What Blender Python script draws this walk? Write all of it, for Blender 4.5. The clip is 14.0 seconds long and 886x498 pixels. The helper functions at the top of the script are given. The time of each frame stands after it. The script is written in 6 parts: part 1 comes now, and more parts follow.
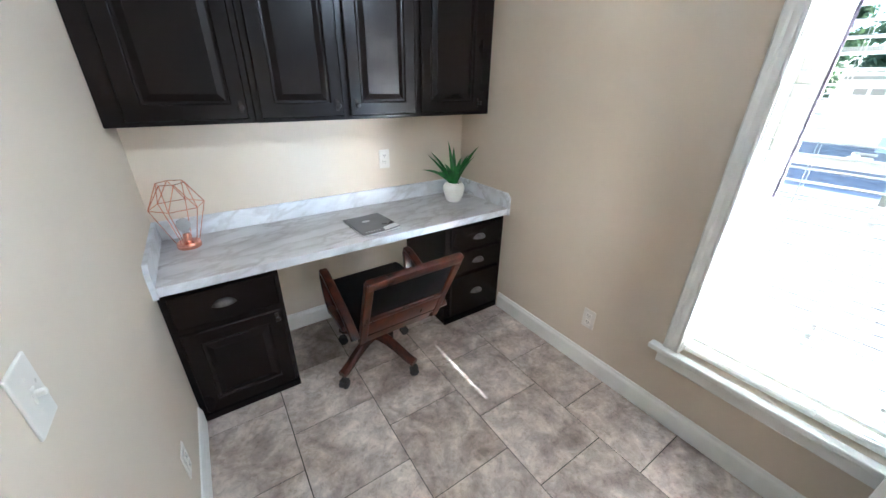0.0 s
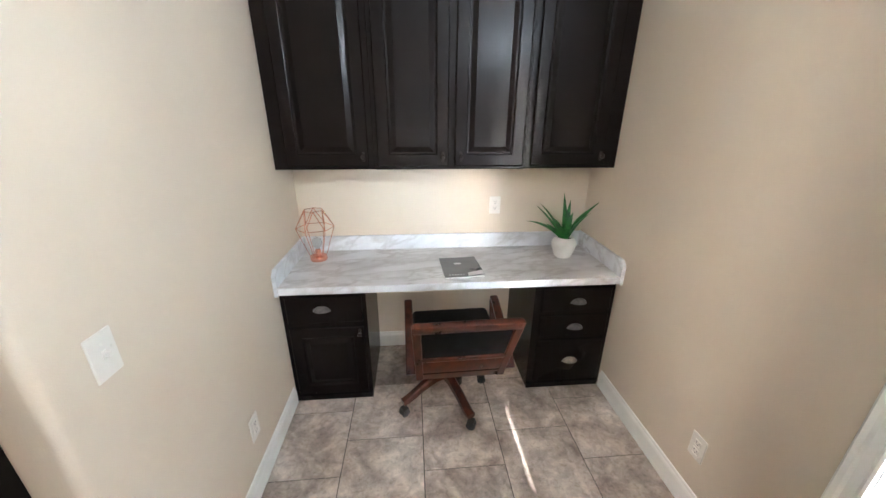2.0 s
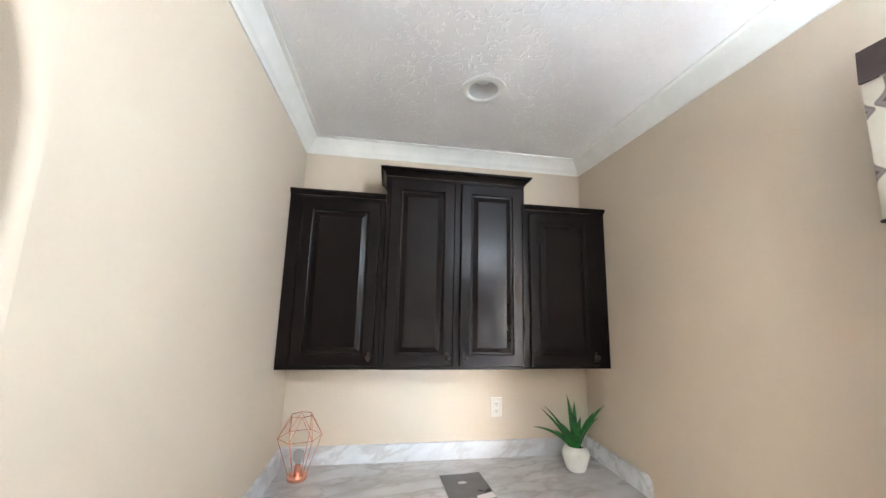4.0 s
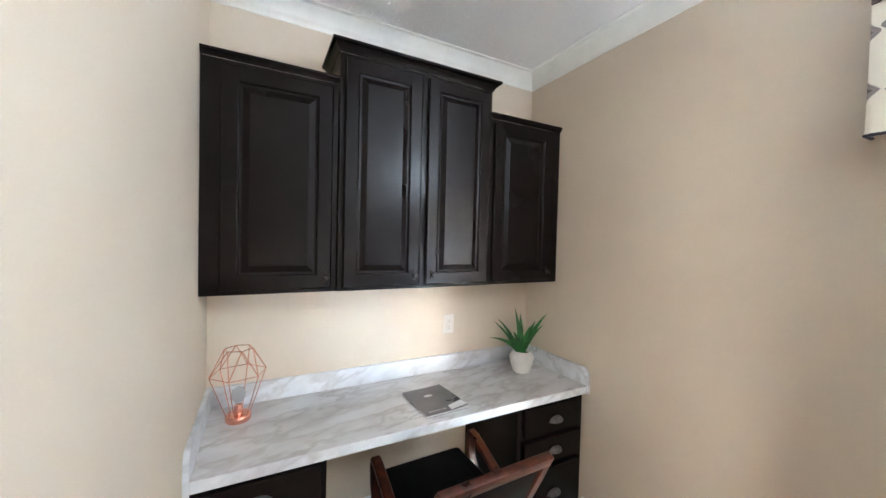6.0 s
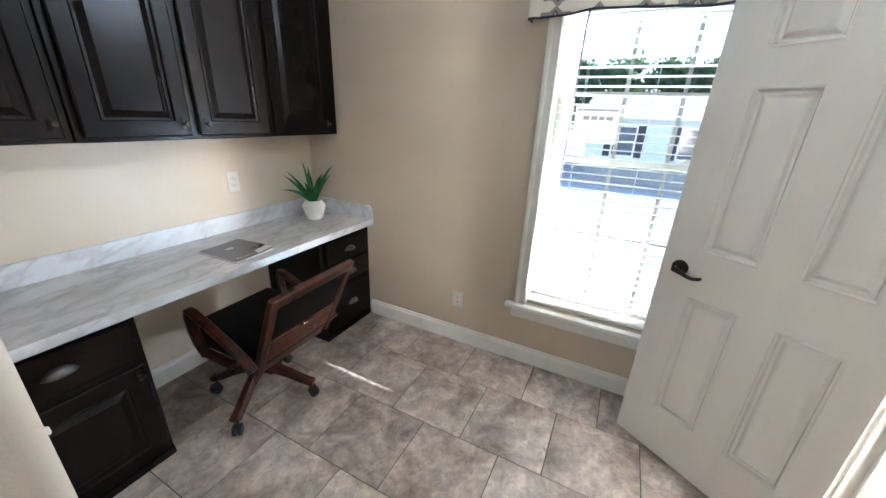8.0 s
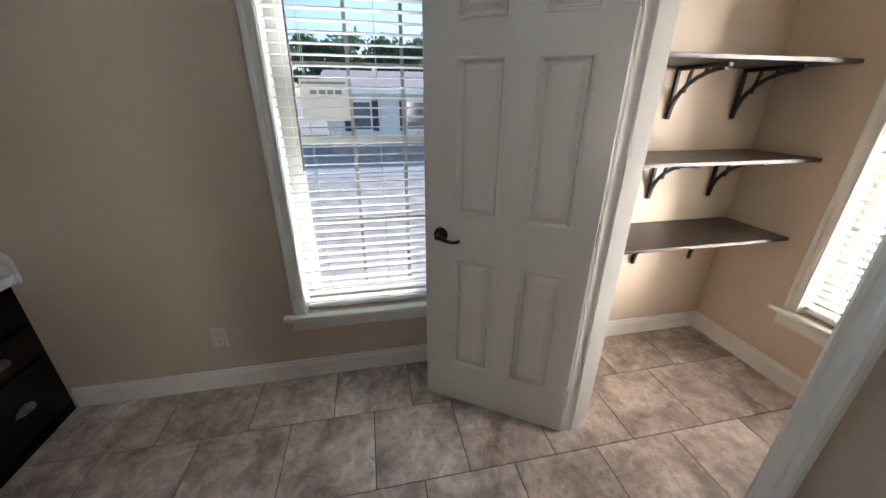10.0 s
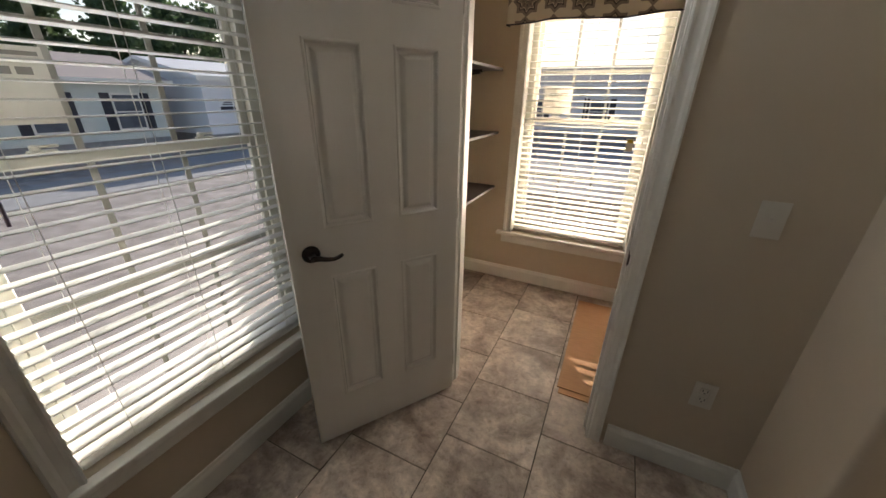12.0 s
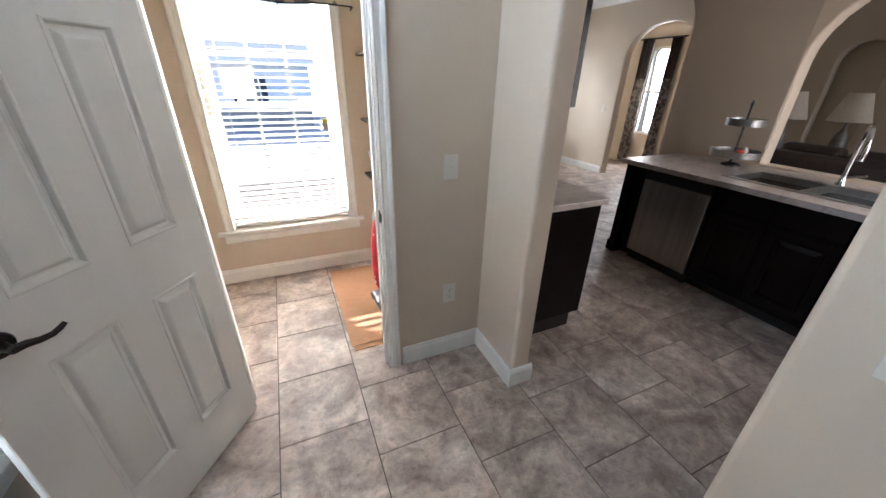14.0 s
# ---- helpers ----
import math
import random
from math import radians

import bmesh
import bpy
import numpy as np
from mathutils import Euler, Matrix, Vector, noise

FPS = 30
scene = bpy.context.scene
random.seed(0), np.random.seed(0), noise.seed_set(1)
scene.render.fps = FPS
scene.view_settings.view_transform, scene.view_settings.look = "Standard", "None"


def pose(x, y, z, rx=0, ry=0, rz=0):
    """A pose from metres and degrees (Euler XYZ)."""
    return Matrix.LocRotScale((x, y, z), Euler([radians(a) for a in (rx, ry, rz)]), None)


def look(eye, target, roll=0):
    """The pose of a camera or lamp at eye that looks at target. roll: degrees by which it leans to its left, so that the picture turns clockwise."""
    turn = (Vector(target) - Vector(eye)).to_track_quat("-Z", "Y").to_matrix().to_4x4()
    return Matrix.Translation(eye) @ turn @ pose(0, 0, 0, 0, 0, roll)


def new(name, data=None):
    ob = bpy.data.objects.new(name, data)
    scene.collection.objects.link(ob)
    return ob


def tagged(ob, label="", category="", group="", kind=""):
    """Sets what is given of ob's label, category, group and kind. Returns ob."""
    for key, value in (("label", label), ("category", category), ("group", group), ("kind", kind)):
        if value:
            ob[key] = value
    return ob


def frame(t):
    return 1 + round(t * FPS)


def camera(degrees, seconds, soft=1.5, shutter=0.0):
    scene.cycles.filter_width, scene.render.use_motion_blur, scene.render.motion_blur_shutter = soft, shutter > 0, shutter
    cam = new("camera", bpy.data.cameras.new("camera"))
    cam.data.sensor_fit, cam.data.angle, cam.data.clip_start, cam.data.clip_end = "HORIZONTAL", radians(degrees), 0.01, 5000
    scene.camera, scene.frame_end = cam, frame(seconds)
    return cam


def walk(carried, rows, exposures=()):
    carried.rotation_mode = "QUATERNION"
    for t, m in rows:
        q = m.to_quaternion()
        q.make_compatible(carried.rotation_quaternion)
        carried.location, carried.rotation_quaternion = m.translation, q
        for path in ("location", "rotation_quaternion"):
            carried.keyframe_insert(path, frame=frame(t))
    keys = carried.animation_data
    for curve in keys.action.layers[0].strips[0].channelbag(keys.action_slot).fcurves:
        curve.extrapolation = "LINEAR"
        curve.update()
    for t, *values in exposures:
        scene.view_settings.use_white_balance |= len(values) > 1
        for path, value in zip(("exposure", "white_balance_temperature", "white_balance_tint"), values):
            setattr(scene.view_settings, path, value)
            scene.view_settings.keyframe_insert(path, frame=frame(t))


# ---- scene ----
cam = camera(103.3, 14.0)
PATH = [
    (0, (0.02, -0.043, 1.541), (1.036, 1.455, 0.69), 0.9),
    (0.5, (0.205, -0.065, 1.547), (0.905, 1.606, 0.699), 0.8),
    (1, (0.297, -0.031, 1.528), (0.673, 1.739, 0.675), 0.4),
    (1.5, (0.37, -0.009, 1.581), (0.647, 1.777, 0.723), 0.6),
    (2, (0.471, -0.145, 1.647), (0.631, 1.718, 0.937), 0.3),
    (2.5, (0.501, -0.242, 1.668), (0.603, 1.744, 1.454), -0.2),
    (2.6, (0.489, -0.236, 1.68), (0.596, 1.754, 1.52), 0.1),
    (3, (0.438, -0.262, 1.703), (0.561, 1.732, 1.8), 0.2),
    (3.2, (0.395, -0.262, 1.717), (0.537, 1.722, 1.927), 0.4),
    (5.5, (0.13, 0.127, 1.668), (0.854, 1.955, 2.033), 0.3),
    (5.8, (0.04, 0.146, 1.623), (0.859, 1.961, 1.809), 0.5),
    (6, (-0.056, 0.179, 1.615), (0.867, 1.953, 1.568), 1.4),
    (6.5, (-0.197, 0.086, 1.602), (0.887, 1.729, 1.246), 1.6),
    (7, (-0.26, -0.019, 1.596), (0.902, 1.484, 0.973), 1.5),
    (7.5, (-0.275, -0.078, 1.573), (1.031, 1.258, 0.861), 1.3),
    (8, (-0.338, 0.008, 1.518), (1.34, 0.833, 0.808), 2.4),
    (8.2, (-0.317, -0.009, 1.524), (1.425, 0.636, 0.782), 1.7),
    (10.3, (0.031, 0.002, 1.507), (1.711, -0.763, 0.738), 0.6),
    (10.5, (0.144, 0.063, 1.506), (1.661, -0.996, 0.745), 0.7),
    (11, (0.231, 0.198, 1.516), (1.402, -1.235, 0.757), 0.4),
    (11.5, (0.312, 0.38, 1.506), (1.248, -1.209, 0.732), 0.9),
    (12, (0.405, 0.547, 1.493), (1.204, -1.104, 0.695), 0.9),
    (12.5, (0.529, 0.676, 1.487), (1.063, -1.06, 0.649), 1.0),
    (13, (0.48, 0.732, 1.482), (0.7, -1.064, 0.63), 0.7),
    (13.5, (0.487, 0.714, 1.484), (0.367, -1.09, 0.629), 0.7),
    (14, (0.665, 0.696, 1.533), (-0.074, -0.945, 0.661), 1.3),
]
EXPOSURES = [(0.0, 2.5, 5200, 7), (1.5, 2.65, 5600, 9), (3.0, 2.55, 5850, 10), (5.5, 2.6, 5750, 10), (6.2, 2.58, 5600, 9), (7.0, 2.55, 5550, 8), (8.0, 2.2, 5450, 8), (10.5, 0.55, 5750, 12), (11.5, 0.12, 6350, 12), (12.5, 0.35, 7000, 14), (13.0, 0.6, 7300, 19), (13.5, 1.05, 6700, 19), (14.0, 1.75, 5350, 11)]
walk(cam, [(t, look(eye, target, roll)) for t, eye, target, roll in PATH], EXPOSURES)

# ---- world, sun, window and fill lamps ----
SUN_AZ, SUN_EL = 30.9, 25.0          # degrees east of south, above the horizon
world = bpy.data.worlds.new("world")
scene.world = world
world.use_nodes = True
wn = world.node_tree
sky = wn.nodes.new("ShaderNodeTexSky")
sky.sky_type, sky.sun_disc = "NISHITA", False
sky.sun_elevation, sky.sun_rotation = radians(SUN_EL), radians(180 - SUN_AZ)
wn.links.new(sky.outputs[0], wn.nodes["Background"].inputs[0])
wn.nodes["Background"].inputs[1].default_value = 0.15

sun = new("sun", bpy.data.lights.new("sun", "SUN"))
sun.data.energy, sun.data.angle, sun.data.color = 5.0, radians(0.5), (1.0, 0.93, 0.82)
sun.matrix_basis = look((math.sin(radians(SUN_AZ)) * 30, -math.cos(radians(SUN_AZ)) * 30, 30 * math.tan(radians(SUN_EL))), (0, 0, 0))


# Rectangular area lamp, used at windows and for added fill alike.
def area_lamp(name, at, toward, w, h, power, tint=(0.89, 0.94, 0.97), spread=180.0):
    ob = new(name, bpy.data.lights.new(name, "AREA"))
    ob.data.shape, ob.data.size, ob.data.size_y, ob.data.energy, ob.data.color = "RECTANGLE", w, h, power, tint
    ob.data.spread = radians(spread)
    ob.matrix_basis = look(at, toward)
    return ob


# ---- plan, in metres ----
W, E, N, S = -0.278, 1.655, 2.145, -0.845      # faces of the nook's walls
WT, ET, ST = 0.12, 0.17, 0.11                  # thickness of the west, east and south walls
US = -2.235                                    # utility room, window wall
TOP = 2.79                                     # ceiling
KN, KA = 1.36, -3.08                           # kitchen: counter wall, pass-through wall
OPEN0, OPEN1 = -0.458, 0.455                   # arched opening in the west wall
GROUND = -0.75

# area lamps added beside the east window, out of view, to boost skylight
area_lamp("sky_fill_east", (2.70, -2.55, 0.35), (1.2, 0.35, 1.2), 1.4, 1.7, 160, (0.84, 0.93, 1.0))
area_lamp("sky_fill_east", (2.95, 2.20, 0.95), (1.2, -0.6, 1.2), 1.3, 2.3, 10)
# added fill lamp hidden behind the valance, turned up at the ceiling
area_lamp("valance_fill_east", (E - 0.042, -0.06, 2.34), (0.75, 0.25, 2.80), 1.10, 0.05, 21)
# added outside the utility window as fill, tinted to warm its walls
area_lamp("sky_fill_utility", (-0.16, -3.35, 1.0), (1.2, -1.6, 1.2), 0.4, 2.0, 180, (1.0, 0.85, 0.70))
area_lamp("sky_fill_utility", (2.75, -3.45, 0.95), (0.2, -1.6, 1.2), 1.2, 2.2, 290, (1.0, 0.85, 0.70))
# second hidden lamp, added behind the utility valance as fill
area_lamp("valance_fill_utility", (0.68, US + 0.042, 2.34), (0.68, -1.3, 2.80), 1.0, 0.05, 27, (1.0, 0.92, 0.82))
area_lamp("window_light_dining", (-6.25, -4.42, 1.4), (-3, -3.2, 0.8), 0.45, 1.5, 14, (1.0, 0.90, 0.78))
# added fill lamp for the living room, which has no window here
area_lamp("living_fill", (-5.4, 3.9, 1.5), (-5.4, -2.5, 0.8), 1.6, 1.5, 13, (1.0, 0.90, 0.78))
area_lamp("window_light_hall", (-3.92, -5.36, 1.25), (-4.3, -3.0, 0.95), 0.8, 1.5, 4, (1.0, 0.93, 0.84))
# general kitchen fill, added in an opening that was cut for it
area_lamp("kitchen_fill", (-2.62, KN + 0.07, 1.55), (-0.9, -1.0, 0.9), 0.66, 1.15, 16, (1.0, 0.82, 0.66), 160.0)


# ---- materials ----
def M(name, c1, c2=None, scale=6.0, rough=0.5, metal=0.0, bump=0.0, bscale=80.0, spec=0.5, coat=0.0, stretch=(1, 1, 1), lo=0.35, hi=0.65, detail=4.0, rvar=0.08, island=False):
    m = bpy.data.materials.new(name)
    m.use_nodes = True
    nt = m.node_tree
    b = nt.nodes["Principled BSDF"]
    L = nt.links.new
    b.inputs["Roughness"].default_value, b.inputs["Metallic"].default_value = rough, metal
    b.inputs["Specular IOR Level"].default_value, b.inputs["Coat Weight"].default_value = spec, coat
    geo = nt.nodes.new("ShaderNodeNewGeometry")
    mp = nt.nodes.new("ShaderNodeMapping")
    mp.inputs["Scale"].default_value = stretch
    L(geo.outputs["Position"], mp.inputs[0])
    nz = nt.nodes.new("ShaderNodeTexNoise")
    nz.inputs["Scale"].default_value, nz.inputs["Detail"].default_value = scale, detail
    L(mp.outputs[0], nz.inputs["Vector"])
    rp = nt.nodes.new("ShaderNodeValToRGB")
    rp.color_ramp.elements[0].position, rp.color_ramp.elements[1].position = lo, hi
    rp.color_ramp.elements[0].color = (*c1, 1)
    rp.color_ramp.elements[1].color = (*(c2 or c1), 1)
    L(nz.outputs["Fac"], rp.inputs[0])
    L(rp.outputs[0], b.inputs["Base Color"])
    if rvar:
        mr = nt.nodes.new("ShaderNodeMapRange")
        mr.inputs["To Min"].default_value, mr.inputs["To Max"].default_value = max(0.02, rough - rvar), min(1, rough + rvar)
        L(nz.outputs["Fac"], mr.inputs[0])
        L(mr.outputs[0], b.inputs["Roughness"])
    if bump:
        n2 = nt.nodes.new("ShaderNodeTexNoise")
        n2.inputs["Scale"].default_value, n2.inputs["Detail"].default_value = bscale, 3
        L(mp.outputs[0], n2.inputs["Vector"])
        bp = nt.nodes.new("ShaderNodeBump")
        bp.inputs["Strength"].default_value, bp.inputs["Distance"].default_value = bump, 0.004
        L(n2.outputs["Fac"], bp.inputs["Height"])
        L(bp.outputs[0], b.inputs["Normal"])
    return m


paint = M("wall_paint", (0.58, 0.495, 0.388), (0.605, 0.52, 0.408), 2.5, 0.62, bump=0.10, bscale=260)
white = M("trim_white", (0.74, 0.74, 0.70), (0.79, 0.79, 0.75), 9, 0.34, bump=0.03, bscale=60)
doorwhite = M("door_white", (0.72, 0.71, 0.67), (0.76, 0.75, 0.71), 7, 0.22, bump=0.05, bscale=240, stretch=(1, 1, 0.08))
espresso = M("espresso_wood", (0.0058, 0.0039, 0.0034), (0.0080, 0.0052, 0.0045), 3, 0.27, rvar=0.0, bump=0.02, bscale=160, spec=0.13)
darkinside = M("cabinet_shadow", (0.010, 0.008, 0.007), None, 8, 0.6)
bronze = M("oil_rubbed_bronze", (0.022, 0.018, 0.016), (0.035, 0.028, 0.024), 40, 0.34, 0.85)
pewter = M("pewter", (0.10, 0.095, 0.09), (0.16, 0.15, 0.14), 50, 0.33, 0.9)
hingemetal = M("hinge_metal", (0.16, 0.12, 0.09), (0.22, 0.17, 0.13), 60, 0.4, 0.9)
copper = M("copper", (0.80, 0.36, 0.25), (0.88, 0.45, 0.33), 30, 0.22, 1.0)
steel = M("stainless_steel", (0.42, 0.41, 0.39), (0.50, 0.49, 0.47), 30, 0.32, 1.0, stretch=(1, 1, 0.04), rvar=0.015)
chrome = M("chrome", (0.6, 0.6, 0.6), None, 10, 0.12, 1.0)
cherry = M("cherry_wood", (0.020, 0.0050, 0.0025), (0.074, 0.0168, 0.0062), 22, 0.30, bump=0.06, bscale=90, stretch=(1, 1, 0.12), spec=0.3)
leather = M("black_leather", (0.006, 0.006, 0.006), (0.005, 0.0046, 0.0042), 14, 0.50, spec=0.05, bump=0.12, bscale=220)
rubber = M("castor_black", (0.012, 0.012, 0.012), (0.02, 0.02, 0.02), 30, 0.5)
ceramic = M("white_ceramic", (0.78, 0.76, 0.72), (0.84, 0.82, 0.78), 20, 0.45, bump=0.05, bscale=90)
leaf = M("leaf_green", (0.007, 0.065, 0.012), (0.026, 0.17, 0.026), 30, 0.38, bump=0.1, bscale=60)
soil = M("potting_soil", (0.02, 0.014, 0.01), (0.05, 0.035, 0.025), 120, 0.95, bump=0.8, bscale=200)
plastic = M("white_plastic", (0.66, 0.625, 0.56), (0.69, 0.655, 0.59), 10, 0.30)
slot = M("slot_dark", (0.03, 0.03, 0.03), None, 10, 0.6)
slatmat = M("blind_slat_white", (0.80, 0.80, 0.76), (0.84, 0.84, 0.80), 12, 0.42)
cordmat = M("blind_cord", (0.72, 0.72, 0.68), None, 30, 0.7)
wandmat = M("wand_purple_grey", (0.16, 0.13, 0.20), (0.22, 0.18, 0.26), 30, 0.25)
vinyl = M("window_vinyl_almond", (0.66, 0.645, 0.57), (0.70, 0.685, 0.61), 12, 0.4)
paper = M("label_paper", (0.78, 0.76, 0.70), (0.82, 0.80, 0.74), 20, 0.8)
greyink = M("label_ink", (0.28, 0.27, 0.25), None, 20, 0.8)
cardboard = M("cardboard", (0.44, 0.25, 0.13), (0.50, 0.29, 0.155), 14, 0.85, bump=0.12, bscale=60, stretch=(1, 8, 1))
redcloth = M("red_cover", (0.42, 0.022, 0.03), (0.52, 0.035, 0.045), 20, 0.8)
greycover = M("grey_cover", (0.10, 0.10, 0.105), (0.14, 0.14, 0.145), 20, 0.6)
dotwhite = M("dot_white", (0.75, 0.74, 0.72), None, 20, 0.8)
shelfwood = M("shelf_espresso", (0.026, 0.017, 0.013), (0.040, 0.026, 0.020), 20, 0.36, stretch=(1, 0.08, 1))
iron = M("bracket_black", (0.012, 0.011, 0.011), (0.02, 0.018, 0.018), 40, 0.5)
piping = M("valance_piping", (0.025, 0.020, 0.035), None, 30, 0.8)
rodsleeve = M("valance_brown", (0.035, 0.020, 0.018), (0.05, 0.03, 0.026), 30, 0.75, bump=0.2, bscale=150)
grout = M("grout", (0.055, 0.047, 0.040), (0.09, 0.078, 0.066), 60, 0.95)
magcover = M("magazine_cover", (0.055, 0.055, 0.058), (0.12, 0.12, 0.124), 9, 0.3, lo=0.3, hi=0.8)
magpages = M("magazine_pages", (0.72, 0.71, 0.69), (0.78, 0.77, 0.75), 60, 0.7)
greylit = M("magazine_picture", (0.42, 0.42, 0.43), (0.60, 0.60, 0.60), 60, 0.4)
bulbglass = bpy.data.materials.new("bulb_glass")
bulbglass.use_nodes = True
_b = bulbglass.node_tree.nodes["Principled BSDF"]
_b.inputs["Transmission Weight"].default_value, _b.inputs["Roughness"].default_value, _b.inputs["IOR"].default_value = 1.0, 0.02, 1.1
paneglass = bpy.data.materials.new("window_glass")
paneglass.use_nodes = True
_b = paneglass.node_tree.nodes["Principled BSDF"]
_b.inputs["Transmission Weight"].default_value, _b.inputs["Roughness"].default_value, _b.inputs["IOR"].default_value = 1.0, 0.0, 1.05


def ceiling_material():
    m = M("ceiling_stomp_texture", (0.80, 0.79, 0.78), (0.84, 0.83, 0.82), 3, 0.36)
    nt = m.node_tree
    geo = nt.nodes.new("ShaderNodeNewGeometry")
    nz = nt.nodes.new("ShaderNodeTexNoise")
    nz.inputs["Scale"].default_value, nz.inputs["Detail"].default_value, nz.inputs["Distortion"].default_value = 22, 2.5, 1.6
    nt.links.new(geo.outputs["Position"], nz.inputs["Vector"])
    rp = nt.nodes.new("ShaderNodeValToRGB")
    rp.color_ramp.elements[0].position, rp.color_ramp.elements[1].position = 0.56, 0.64
    nt.links.new(nz.outputs["Fac"], rp.inputs[0])
    bp = nt.nodes.new("ShaderNodeBump")
    bp.inputs["Strength"].default_value, bp.inputs["Distance"].default_value = 0.55, 0.006
    nt.links.new(rp.outputs[0], bp.inputs["Height"])
    nt.links.new(bp.outputs[0], nt.nodes["Principled BSDF"].inputs["Normal"])
    return m


def marble_material(name, light, mid, vein, along, rough=0.3, long=1.5, wide=0.19):
    """Printed marble laminate: soft bands and thin veins that run along one direction."""
    m = bpy.data.materials.new(name)
    m.use_nodes = True
    nt = m.node_tree
    L = nt.links.new
    b = nt.nodes["Principled BSDF"]
    b.inputs["Roughness"].default_value = rough
    geo = nt.nodes.new("ShaderNodeNewGeometry")
    mp = nt.nodes.new("ShaderNodeMapping")
    mp.vector_type = "TEXTURE"
    mp.inputs["Rotation"].default_value = (0, radians(-24), radians(along))
    mp.inputs["Scale"].default_value = (long, wide, wide)
    L(geo.outputs["Position"], mp.inputs[0])
    n1 = nt.nodes.new("ShaderNodeTexNoise")
    n1.inputs["Scale"].default_value, n1.inputs["Detail"].default_value, n1.inputs["Distortion"].default_value = 1.0, 5, 0.12
    L(mp.outputs[0], n1.inputs["Vector"])
    r1 = nt.nodes.new("ShaderNodeValToRGB")
    e = r1.color_ramp.elements
    e[0].position, e[0].color = 0.30, (*mid, 1)
    e[1].position, e[1].color = 0.62, (*light, 1)
    x = e.new(0.44)
    x.color = (*[0.5 * (p + q) for p, q in zip(mid, light)], 1)
    L(n1.outputs["Fac"], r1.inputs[0])
    n2 = nt.nodes.new("ShaderNodeTexNoise")
    n2.inputs["Scale"].default_value, n2.inputs["Detail"].default_value, n2.inputs["Distortion"].default_value = 1.5, 4, 0.2
    L(mp.outputs[0], n2.inputs["Vector"])
    r2 = nt.nodes.new("ShaderNodeValToRGB")
    e = r2.color_ramp.elements
    e[0].position, e[0].color = 0.44, (0, 0, 0, 1)
    e[1].position, e[1].color = 0.56, (0, 0, 0, 1)
    x = e.new(0.5)
    x.color = (0.8, 0.8, 0.8, 1)
    L(n2.outputs["Fac"], r2.inputs[0])
    n3 = nt.nodes.new("ShaderNodeTexNoise")
    n3.inputs["Scale"].default_value = 3.0
    L(geo.outputs["Position"], n3.inputs["Vector"])
    mu = nt.nodes.new("ShaderNodeMath")
    mu.operation = "MULTIPLY"
    L(r2.outputs[0], mu.inputs[0])
    L(n3.outputs["Fac"], mu.inputs[1])
    mx = nt.nodes.new("ShaderNodeMix")
    mx.data_type = "RGBA"
    L(mu.outputs[0], mx.inputs[0])
    L(r1.outputs[0], mx.inputs[6])
    mx.inputs[7].default_value = (*vein, 1)
    L(mx.outputs[2], b.inputs["Base Color"])
    return m


